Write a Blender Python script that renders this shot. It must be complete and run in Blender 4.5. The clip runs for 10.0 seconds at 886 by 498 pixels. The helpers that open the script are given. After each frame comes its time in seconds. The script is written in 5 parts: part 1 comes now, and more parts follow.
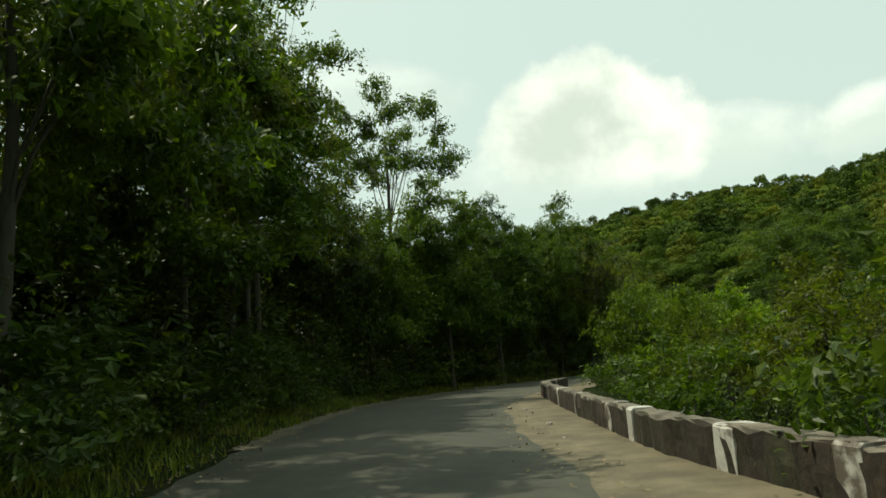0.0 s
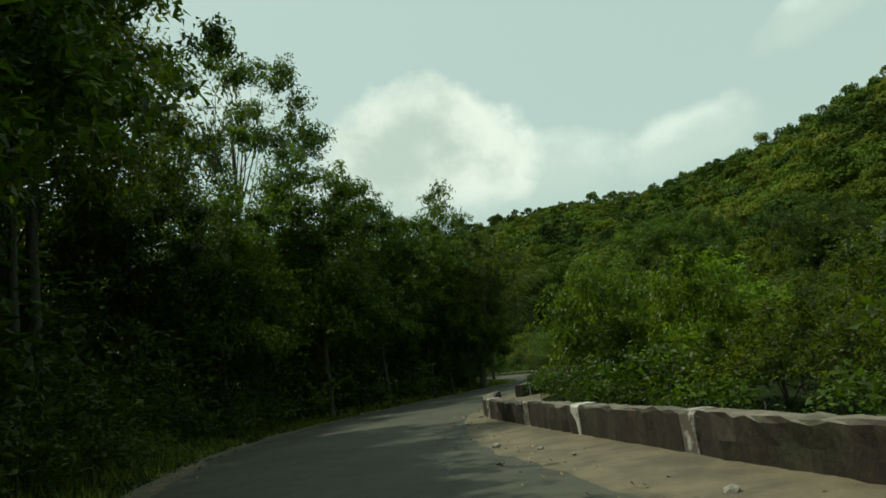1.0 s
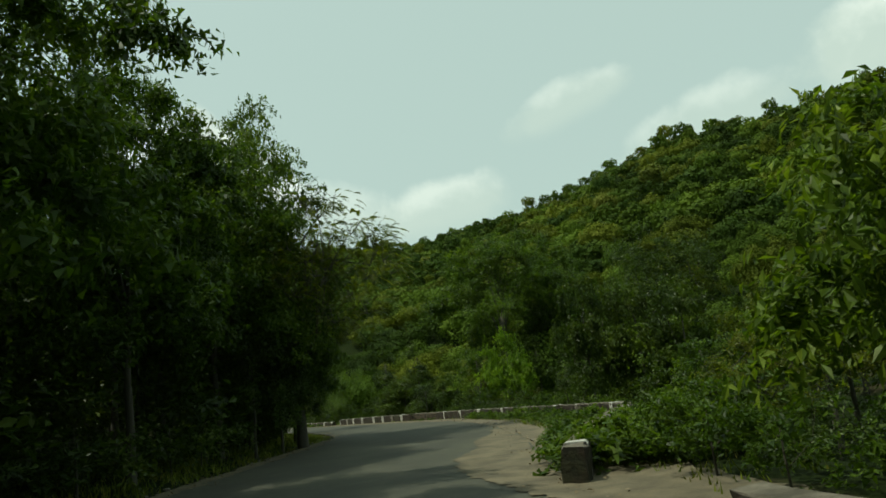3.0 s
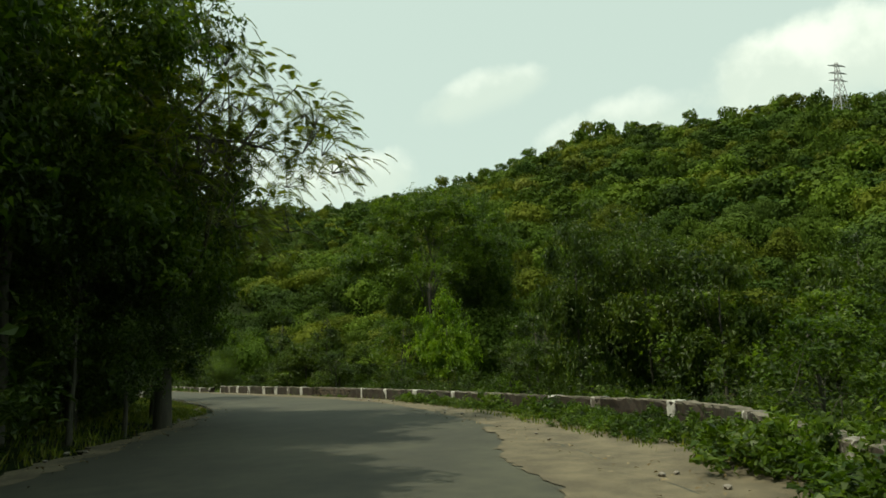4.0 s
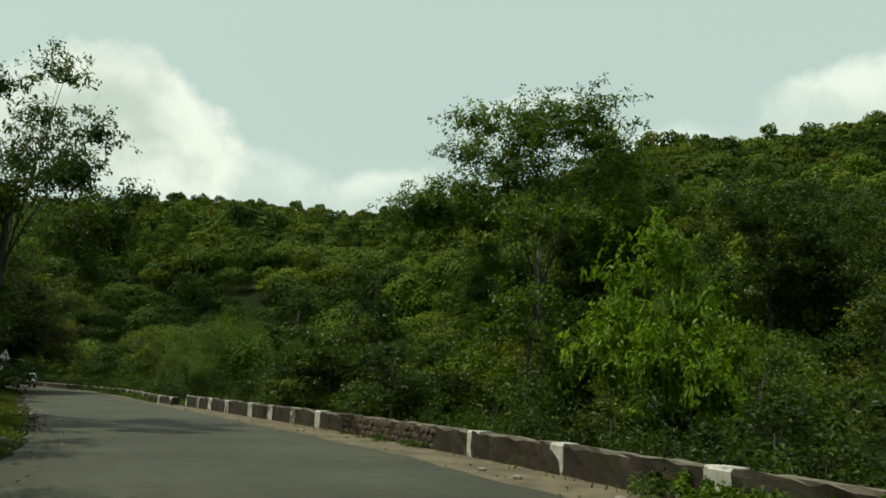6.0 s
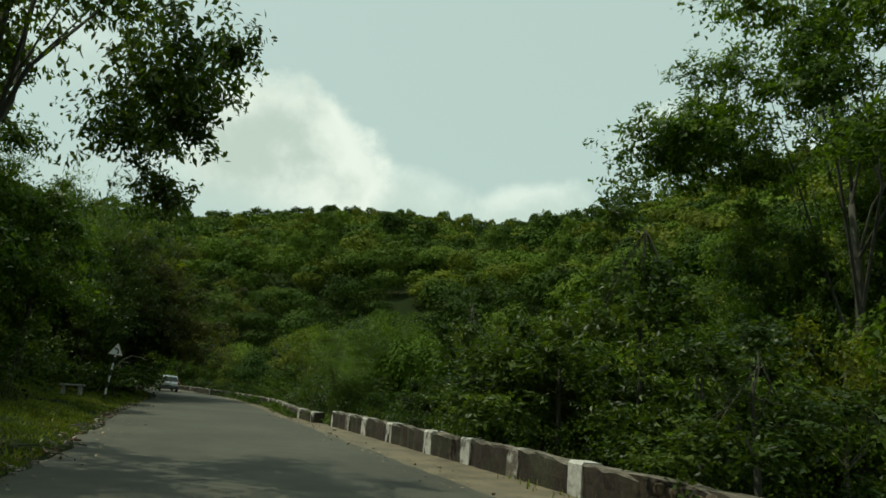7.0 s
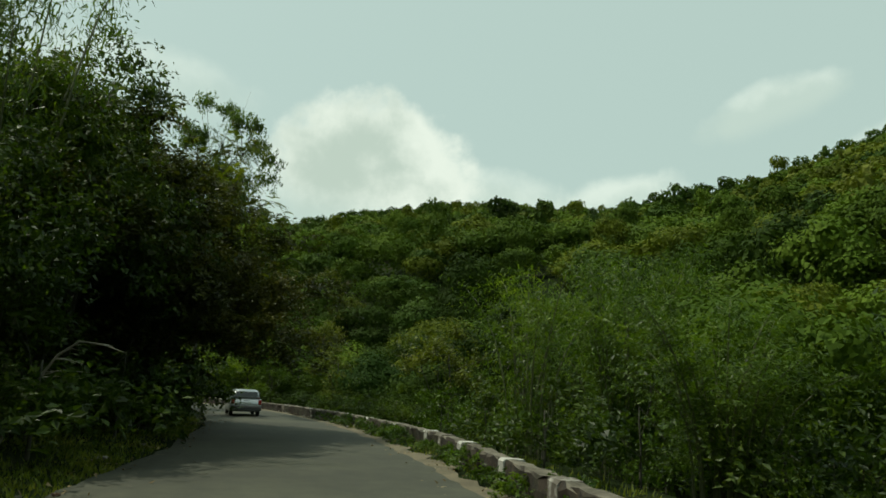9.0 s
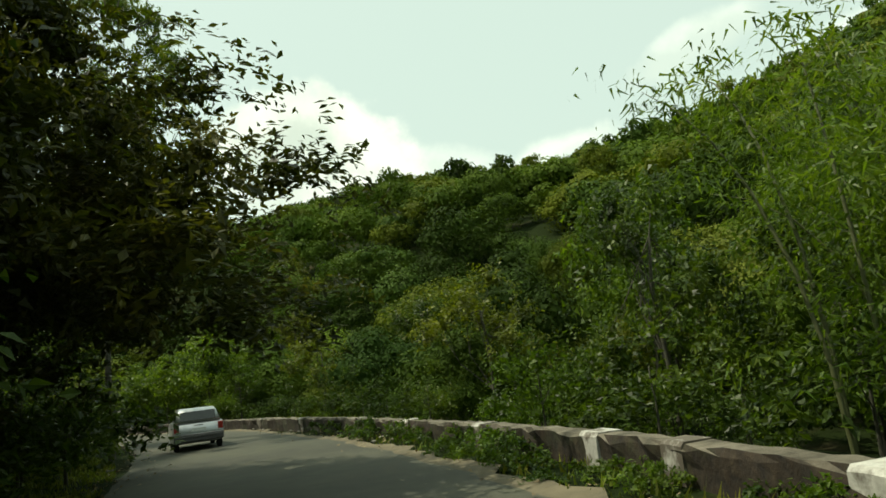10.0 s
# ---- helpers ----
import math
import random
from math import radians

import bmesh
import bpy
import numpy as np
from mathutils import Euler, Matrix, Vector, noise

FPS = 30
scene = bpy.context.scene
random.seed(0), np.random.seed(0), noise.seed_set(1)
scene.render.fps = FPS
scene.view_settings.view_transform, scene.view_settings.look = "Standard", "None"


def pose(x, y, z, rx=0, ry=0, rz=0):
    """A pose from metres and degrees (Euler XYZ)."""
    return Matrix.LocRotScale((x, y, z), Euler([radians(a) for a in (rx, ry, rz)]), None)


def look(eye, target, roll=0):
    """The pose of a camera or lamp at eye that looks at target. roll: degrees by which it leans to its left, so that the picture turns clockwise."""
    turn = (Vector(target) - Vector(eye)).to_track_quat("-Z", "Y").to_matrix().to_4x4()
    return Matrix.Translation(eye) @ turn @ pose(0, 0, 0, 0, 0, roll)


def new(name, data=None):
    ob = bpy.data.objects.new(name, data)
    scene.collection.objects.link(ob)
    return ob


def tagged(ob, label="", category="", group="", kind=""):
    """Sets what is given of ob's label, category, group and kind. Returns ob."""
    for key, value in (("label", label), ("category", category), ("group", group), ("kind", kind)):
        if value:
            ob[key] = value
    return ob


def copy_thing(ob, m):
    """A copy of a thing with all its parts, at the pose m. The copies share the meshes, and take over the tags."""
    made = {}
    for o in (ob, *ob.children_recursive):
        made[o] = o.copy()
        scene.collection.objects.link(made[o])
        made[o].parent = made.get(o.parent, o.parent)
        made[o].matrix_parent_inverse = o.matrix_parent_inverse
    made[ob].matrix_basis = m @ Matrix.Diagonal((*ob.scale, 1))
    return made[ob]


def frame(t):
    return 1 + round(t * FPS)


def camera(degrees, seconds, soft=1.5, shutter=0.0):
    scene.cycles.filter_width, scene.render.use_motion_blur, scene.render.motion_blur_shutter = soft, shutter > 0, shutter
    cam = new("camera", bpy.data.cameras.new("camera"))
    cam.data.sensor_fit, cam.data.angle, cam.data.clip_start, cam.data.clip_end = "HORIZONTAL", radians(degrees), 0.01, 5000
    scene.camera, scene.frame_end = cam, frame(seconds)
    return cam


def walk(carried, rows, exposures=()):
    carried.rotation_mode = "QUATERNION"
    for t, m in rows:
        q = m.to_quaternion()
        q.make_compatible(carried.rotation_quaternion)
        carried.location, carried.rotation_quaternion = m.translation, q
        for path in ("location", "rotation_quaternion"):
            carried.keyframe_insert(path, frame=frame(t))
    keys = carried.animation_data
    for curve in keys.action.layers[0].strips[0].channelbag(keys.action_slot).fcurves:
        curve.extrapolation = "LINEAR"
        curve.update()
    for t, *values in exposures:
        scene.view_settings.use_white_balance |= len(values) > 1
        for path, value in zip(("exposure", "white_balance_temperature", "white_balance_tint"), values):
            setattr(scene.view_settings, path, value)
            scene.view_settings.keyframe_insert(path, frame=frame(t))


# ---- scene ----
cam = camera(64.8, 10.0, 1.65)
PATH = [
    (0, (-0.007, -14.239, 1.617), (-0.161, -12.274, 1.955), -4.1),
    (0.5, (-1.721, -8.783, 1.597), (-1.614, -6.809, 1.900), -6.2),
    (1, (-2.913, -2.826, 1.622), (-2.613, -0.880, 1.975), -7.7),
    (1.5, (-3.751, 3.618, 1.683), (-3.406, 5.556, 2.039), -4.4),
    (2, (-3.719, 10.048, 1.729), (-3.065, 11.900, 2.105), -5.5),
    (3.5, (-0.450, 29.484, 1.690), (0.590, 31.141, 2.108), -5.1),
    (4, (1.994, 35.886, 1.683), (3.191, 37.452, 2.023), -1.4),
    (4.5, (4.950, 41.957, 1.667), (6.289, 43.359, 2.156), -0.2),
    (5, (8.208, 48.006, 1.633), (9.608, 49.362, 2.084), 0.1),
    (5.5, (11.500, 54.362, 1.580), (12.765, 55.847, 2.020), 1.2),
    (6, (14.325, 61.029, 1.549), (15.445, 62.638, 1.948), 2.7),
    (7.5, (19.421, 80.640, 1.621), (19.974, 82.522, 2.008), 5.0),
    (8, (20.104, 87.316, 1.652), (20.529, 89.243, 1.975), 4.6),
    (8.5, (20.687, 94.261, 1.703), (21.130, 96.170, 2.101), 4.1),
    (9, (21.278, 101.216, 1.698), (21.786, 103.108, 2.103), 2.7),
    (9.5, (21.841, 108.156, 1.619), (22.441, 110.034, 1.955), -1.7),
    (10, (22.141, 115.058, 1.595), (22.775, 116.923, 1.940), -7.0),
]
walk(cam, [(t, look(eye, target, roll)) for t, eye, target, roll in PATH], [(t, e, k, g) for t, e, k, g in ((0, 0.45, 7100, -1), (0.4, 0.15, 6900, -3), (1.0, 0.08, 6700, -7), (1.5, 0.28, 6900, -2), (2.0, 0.26, 6900, -2), (3.5, 0.05, 6600, -8), (4.0, 0.38, 7100, -2), (4.5, 0.25, 6900, -2), (5.0, 0.1, 6900, -3), (6.0, 0.15, 6900, -2), (7.5, 0.05, 6600, -6), (8.0, 0.08, 6700, -4), (9.0, 0.06, 6700, -5), (9.5, 0.35, 6900, -3), (10, 0.55, 7200, -3))])


# ---- world, sun ----
SUN = Vector((-0.43, 0.16, 0.89)).normalized()
CLOUDS = [  # azimuth and elevation in degrees, half width, half height (radians), tilt, strength, crispness
    (-13.0, 21.5, 0.18, 0.055, 0.05, 0.40, 0.3),
    (10.0, 14.5, 0.26, 0.050, 0.0, 0.50, 0.1),
    (18.5, 16.0, 0.13, 0.040, -0.10, 0.55, 0.3),
    (8.8, 18.1, 0.145, 0.098, -0.12, 1.0, 0.9),
    (29.5, 15.0, 0.095, 0.045, 0.15, 0.70, 0.5),
    (40.7, 21.8, 0.080, 0.034, 0.30, 0.60, 0.4),
    (52.0, 18.0, 0.120, 0.045, 0.25, 0.55, 0.4),
    (66.5, 20.6, 0.130, 0.066, 0.10, 0.85, 0.6),
    (80.0, 19.0, 0.140, 0.060, 0.0, 0.70, 0.5),
]


def make_world():
    w = bpy.data.worlds.new("sky")
    w.use_nodes = True
    scene.world = w
    nt = w.node_tree
    nt.nodes.clear()
    N, L = nt.nodes.new, nt.links.new

    def link(v, socket):
        if isinstance(v, (int, float)):
            socket.default_value = v
        else:
            L(v, socket)

    def calc(kind, a, b=0.0, c=0.0):
        n = N("ShaderNodeMath")
        n.operation = kind
        for k, v in enumerate((a, b, c)):
            link(v, n.inputs[k])
        return n.outputs[0]

    def dot(v, axis):
        n = N("ShaderNodeVectorMath")
        n.operation = "DOT_PRODUCT"
        L(v, n.inputs[0])
        n.inputs[1].default_value = axis
        return n.outputs["Value"]

    def ease(v, lo, hi, a=0.0, b=1.0):
        n = N("ShaderNodeMapRange")
        n.interpolation_type = "SMOOTHSTEP"
        for k, q in zip(("From Min", "From Max", "To Min", "To Max"), (lo, hi, a, b)):
            n.inputs[k].default_value = q
        L(v, n.inputs["Value"])
        return n.outputs[0]

    def mixed(fac, a, b, kind="MIX"):
        n = N("ShaderNodeMix")
        n.data_type, n.blend_type = "RGBA", kind
        link(fac, n.inputs[0])
        for k, v in ((6, a), (7, b)):
            if isinstance(v, tuple):
                n.inputs[k].default_value = (*v, 1)
            else:
                L(v, n.inputs[k])
        return n.outputs[2]

    def puffs(scale, detail, rough):
        n = N("ShaderNodeTexNoise")
        n.inputs["Scale"].default_value, n.inputs["Detail"].default_value, n.inputs["Roughness"].default_value = scale, detail, rough
        L(way, n.inputs["Vector"])
        return calc("SUBTRACT", n.outputs["Fac"], 0.5)

    out, bg = N("ShaderNodeOutputWorld"), N("ShaderNodeBackground")
    way = N("ShaderNodeTexCoord").outputs["Generated"]
    sky = N("ShaderNodeTexSky")
    sky.sky_type, sky.sun_disc = "NISHITA", False
    sky.sun_elevation = math.asin(SUN.z)
    sky.sun_rotation = math.atan2(SUN.x, SUN.y)
    sky.dust_density, sky.air_density, sky.ozone_density = 4.0, 1.2, 1.0
    col = mixed(1.0, sky.outputs[0], (0.10, 0.10, 0.10), "MULTIPLY")
    # a thin bright veil of high cloud over the whole sky
    col = mixed(0.78, col, (0.565, 0.675, 0.655))
    big, small = puffs(9.0, 3.0, 0.5), puffs(26.0, 7.0, 0.62)
    lumps = calc("MULTIPLY_ADD", small, 1.3, calc("MULTIPLY", big, 2.0))
    soft = puffs(11.0, 5.0, 0.55)
    for az, el, hw, hh, tilt, k, crisp in CLOUDS:
        a, e = radians(az), radians(el)
        d = Vector((math.sin(a) * math.cos(e), math.cos(a) * math.cos(e), math.sin(e)))
        flat = Vector((math.cos(a), -math.sin(a), 0))
        rise = flat.cross(d)
        right, up = flat * math.cos(tilt) + rise * math.sin(tilt), rise * math.cos(tilt) - flat * math.sin(tilt)
        u, v = dot(way, right / hw), dot(way, up / hh)
        r = calc("ADD", calc("POWER", calc("ABSOLUTE", u), 2.0), calc("POWER", calc("ABSOLUTE", v), 2.0))
        r = calc("SUBTRACT", r, calc("MULTIPLY", lumps, 0.95 - 0.1 * crisp))
        edge = 0.75 - 0.45 * crisp
        body = ease(r, 0.95 + edge, 0.95 - edge, 0.0, k)
        body = calc("MULTIPLY", body, ease(v, -1.1, 0.15 - 0.5 * crisp))
        body = calc("MULTIPLY", body, calc("GREATER_THAN", dot(way, d), 0.0))
        # lit heads above, grey bellies below
        if crisp > 0.8:  # a tall dome: a thin bright rim round a grey heart
            heap = calc("MULTIPLY_ADD", u, 0.45, calc("MULTIPLY_ADD", v, 0.15, r))
            lit = ease(calc("MULTIPLY_ADD", soft, 2.6, heap), -0.30, 1.10)
            belly, head = (0.53, 0.60, 0.57), (0.82, 0.85, 0.82)
        else:
            lit = ease(calc("MULTIPLY_ADD", soft, 3.0, calc("MULTIPLY_ADD", u, 0.20, v)), 0.05, 1.0)
            belly, head = (0.60, 0.675, 0.65), (0.84, 0.88, 0.85)
        col = mixed(body, col, mixed(lit, belly, head))
    L(col, bg.inputs["Color"])
    bg.inputs["Strength"].default_value = 1.0
    L(bg.outputs[0], out.inputs[0])


make_world()
lamp = bpy.data.lights.new("sun", "SUN")
lamp.energy, lamp.angle, lamp.color = 3.0, radians(0.6), (1.0, 0.94, 0.84)
sun = new("sun", lamp)
sun.matrix_world = look((0, 0, 60), Vector((0, 0, 60)) - SUN)


# ---- materials ----
def mat(name):
    m = bpy.data.materials.new(name)
    m.use_nodes = True
    nt = m.node_tree
    return m, nt.nodes, nt.links, nt.nodes["Principled BSDF"]


def noise_node(N, L, scale, detail=4.0, rough=0.55, vec=None):
    n = N.new("ShaderNodeTexNoise")
    n.inputs["Scale"].default_value, n.inputs["Detail"].default_value, n.inputs["Roughness"].default_value = scale, detail, rough
    if vec is not None:
        L.new(vec, n.inputs["Vector"])
    return n


def ramp_node(N, L, fac, stops):
    r = N.new("ShaderNodeValToRGB")
    e = r.color_ramp.elements
    while len(e) < len(stops):
        e.new(0.5)
    for k, (p, c) in zip(e, stops):
        k.position, k.color = p, (*c, 1)
    L.new(fac, r.inputs[0])
    return r


def mix_rgb(N, L, fac, a, b, kind="MIX"):
    m = N.new("ShaderNodeMix")
    m.data_type, m.blend_type = "RGBA", kind
    if isinstance(fac, (int, float)):
        m.inputs[0].default_value = fac
    else:
        L.new(fac, m.inputs[0])
    for k, v in ((6, a), (7, b)):
        if isinstance(v, tuple):
            m.inputs[k].default_value = (*v, 1)
        else:
            L.new(v, m.inputs[k])
    return m.outputs[2]


def bump(N, L, bsdf, height, strength, dist):
    b = N.new("ShaderNodeBump")
    b.inputs["Strength"].default_value, b.inputs["Distance"].default_value = strength, dist
    L.new(height, b.inputs["Height"])
    L.new(b.outputs[0], bsdf.inputs["Normal"])


def place(N):
    return N.new("ShaderNodeNewGeometry").outputs["Position"]


def leaf_mat(name, dark, mid, light, trans=0.3, patch=0.35, single=0.5, mottle=1.0, gloss=0.21):
    m, N, L, b = mat(name)
    geo = N.new("ShaderNodeNewGeometry")
    n = noise_node(N, L, patch, 3, 0.6, geo.outputs["Position"])
    gain = N.new("ShaderNodeMath")
    gain.operation = "MULTIPLY_ADD"
    L.new(n.outputs["Fac"], gain.inputs[0])
    gain.inputs[1].default_value, gain.inputs[2].default_value = 2.0, -0.5
    add = N.new("ShaderNodeMath")
    add.operation = "MULTIPLY_ADD"
    L.new(geo.outputs["Random Per Island"], add.inputs[0])
    add.inputs[1].default_value = single
    info = N.new("ShaderNodeObjectInfo")
    sh = N.new("ShaderNodeMath")
    sh.operation = "MULTIPLY_ADD"
    L.new(info.outputs["Random"], sh.inputs[0])
    sh.inputs[1].default_value = 0.2
    L.new(gain.outputs[0], sh.inputs[2])
    half = N.new("ShaderNodeMath")
    half.operation = "MULTIPLY_ADD"
    L.new(sh.outputs[0], half.inputs[0])
    half.inputs[1].default_value, half.inputs[2].default_value = 1.3 - single, -0.18 - 0.25 * (1 - single)
    L.new(half.outputs[0], add.inputs[2])
    r = ramp_node(N, L, add.outputs[0], [(0.15, dark), (0.5, mid), (0.95, light)])
    fine = noise_node(N, L, 1.3, 4, 0.7, geo.outputs["Position"])
    spot = ramp_node(N, L, fine.outputs["Fac"], [(0.36, (1 - 0.4 * mottle,) * 3), (0.62, (1 + 0.3 * mottle,) * 3)])
    tone = mix_rgb(N, L, 1.0, r.outputs[0], spot.outputs[0], "MULTIPLY")
    L.new(tone, b.inputs["Base Color"])
    b.inputs["Roughness"].default_value = 0.42 if gloss > 0.2 else 0.65
    b.inputs["Specular IOR Level"].default_value = gloss
    t = N.new("ShaderNodeBsdfTranslucent")
    L.new(mix_rgb(N, L, 1.0, tone, (1.25, 1.3, 0.5), "MULTIPLY"), t.inputs["Color"])
    mx = N.new("ShaderNodeMixShader")
    mx.inputs[0].default_value = trans
    L.new(b.outputs[0], mx.inputs[1])
    L.new(t.outputs[0], mx.inputs[2])
    L.new(mx.outputs[0], N["Material Output"].inputs["Surface"])
    return m


LEAF = leaf_mat("leaf_green", (0.026, 0.052, 0.006), (0.068, 0.116, 0.011), (0.145, 0.205, 0.024), 0.45)
# for dark trees; on undergrowth and big-leaved trees its darkness paints in shade
LEAF_DARK = leaf_mat("leaf_dark", (0.020, 0.038, 0.006), (0.047, 0.078, 0.011), (0.105, 0.142, 0.020), 0.42)
LEAF_FOREST = leaf_mat("leaf_forest", (0.036, 0.052, 0.007), (0.088, 0.112, 0.013), (0.170, 0.180, 0.026), 0.55)
LEAF_LIME = leaf_mat("leaf_lime", (0.070, 0.132, 0.009), (0.150, 0.245, 0.019), (0.260, 0.360, 0.044), 0.45)
LEAF_FRESH = leaf_mat("leaf_fresh", (0.046, 0.082, 0.008), (0.102, 0.156, 0.015), (0.190, 0.240, 0.032), 0.46)
LEAF_RUST = leaf_mat("leaf_rusty", (0.020, 0.028, 0.004), (0.050, 0.057, 0.010), (0.110, 0.102, 0.020), 0.36)
DRY_LEAF = leaf_mat("dry_leaf", (0.10, 0.07, 0.03), (0.19, 0.14, 0.07), (0.28, 0.22, 0.12), 0.1)
LEAF_OLIVE = leaf_mat("leaf_olive", (0.048, 0.062, 0.007), (0.100, 0.120, 0.012), (0.165, 0.178, 0.025), 0.42)
LEAF_BAMBOO = leaf_mat("leaf_bamboo", (0.040, 0.076, 0.008), (0.090, 0.145, 0.016), (0.165, 0.215, 0.036), 0.45)


def hill_mat(name, dark, mid, light, trans):
    return leaf_mat(name, dark, mid, light, trans, 0.05, 0.22, 0.22, 0.06)


HILLS = [
    hill_mat("leaf_hill_green", (0.036, 0.062, 0.007), (0.066, 0.104, 0.012), (0.112, 0.152, 0.019), 0.16),
    hill_mat("leaf_hill_olive", (0.062, 0.080, 0.009), (0.112, 0.136, 0.014), (0.172, 0.188, 0.026), 0.18),
    hill_mat("leaf_hill_dark", (0.020, 0.036, 0.005), (0.036, 0.062, 0.008), (0.062, 0.092, 0.013), 0.14),
    hill_mat("leaf_hill_fresh", (0.050, 0.088, 0.009), (0.090, 0.140, 0.015), (0.146, 0.190, 0.025), 0.18),
    hill_mat("leaf_hill_deep", (0.026, 0.052, 0.009), (0.048, 0.082, 0.013), (0.080, 0.118, 0.021), 0.14),
    hill_mat("leaf_hill_pale", (0.072, 0.090, 0.015), (0.122, 0.142, 0.024), (0.182, 0.196, 0.040), 0.18),
]
GRASS = leaf_mat("grass_blade", (0.064, 0.095, 0.010), (0.130, 0.164, 0.019), (0.223, 0.211, 0.040), 0.3, 0.5)


def bark_mat():
    m, N, L, b = mat("bark")
    p = place(N)
    mp = N.new("ShaderNodeMapping")
    mp.inputs["Scale"].default_value = (1, 1, 0.18)
    L.new(p, mp.inputs["Vector"])
    n = noise_node(N, L, 14, 5, 0.65, mp.outputs[0])
    n2 = noise_node(N, L, 1.2, 3, 0.5, p)
    r = ramp_node(N, L, n.outputs["Fac"], [(0.3, (0.022, 0.017, 0.012)), (0.7, (0.070, 0.058, 0.043))])
    L.new(mix_rgb(N, L, n2.outputs["Fac"], r.outputs[0], (0.055, 0.06, 0.038)), b.inputs["Base Color"])
    b.inputs["Roughness"].default_value = 0.9
    bump(N, L, b, n.outputs["Fac"], 0.6, 0.03)
    return m


def ground_mat():
    m, N, L, b = mat("forest_floor")
    p = place(N)
    a = noise_node(N, L, 0.22, 5, 0.6, p)
    c = noise_node(N, L, 6.0, 6, 0.65, p)
    soil = ramp_node(N, L, c.outputs["Fac"], [(0.3, (0.022, 0.020, 0.010)), (0.7, (0.070, 0.056, 0.030))])
    # weed ramp kept near black: the canopy's shade is put into the colour
    weed = ramp_node(N, L, c.outputs["Fac"], [(0.3, (0.006, 0.011, 0.002)), (0.7, (0.016, 0.026, 0.005))])
    f = ramp_node(N, L, a.outputs["Fac"], [(0.28, (0, 0, 0)), (0.42, (1, 1, 1))])
    L.new(mix_rgb(N, L, f.outputs[0], soil.outputs[0], weed.outputs[0]), b.inputs["Base Color"])
    b.inputs["Roughness"].default_value = 0.95
    b.inputs["Specular IOR Level"].default_value = 0.08
    bump(N, L, b, c.outputs["Fac"], 0.8, 0.08)
    return m


def asphalt_mat():
    m, N, L, b = mat("worn_asphalt")
    p = place(N)
    fine = noise_node(N, L, 60, 4, 0.7, p)
    mid = noise_node(N, L, 2.2, 5, 0.6, p)
    big = noise_node(N, L, 0.28, 4, 0.55, p)
    r = ramp_node(N, L, fine.outputs["Fac"], [(0.25, (0.045, 0.045, 0.043)), (0.75, (0.10, 0.098, 0.090))])
    dust = ramp_node(N, L, mid.outputs["Fac"], [(0.35, (0.058, 0.058, 0.054)), (0.72, (0.125, 0.118, 0.100))])
    col = mix_rgb(N, L, 0.5, r.outputs[0], dust.outputs[0])
    patch = ramp_node(N, L, big.outputs["Fac"], [(0.40, (0.42, 0.43, 0.30)), (0.62, (0.64, 0.655, 0.45))])
    L.new(mix_rgb(N, L, 1.0, col, patch.outputs[0], "MULTIPLY"), b.inputs["Base Color"])
    b.inputs["Roughness"].default_value = 0.82
    bump(N, L, b, fine.outputs["Fac"], 0.35, 0.006)
    return m


def sand_mat():
    m, N, L, b = mat("sandy_shoulder")
    p = place(N)
    fine = noise_node(N, L, 26, 5, 0.7, p)
    mid = noise_node(N, L, 1.1, 5, 0.6, p)
    r = ramp_node(N, L, fine.outputs["Fac"], [(0.25, (0.070, 0.058, 0.034)), (0.75, (0.160, 0.132, 0.080))])
    d = ramp_node(N, L, mid.outputs["Fac"], [(0.38, (0.050, 0.043, 0.026)), (0.62, (0.165, 0.138, 0.084))])
    L.new(mix_rgb(N, L, 0.55, r.outputs[0], d.outputs[0]), b.inputs["Base Color"])
    b.inputs["Roughness"].default_value = 0.93
    bump(N, L, b, fine.outputs["Fac"], 0.6, 0.02)
    return m


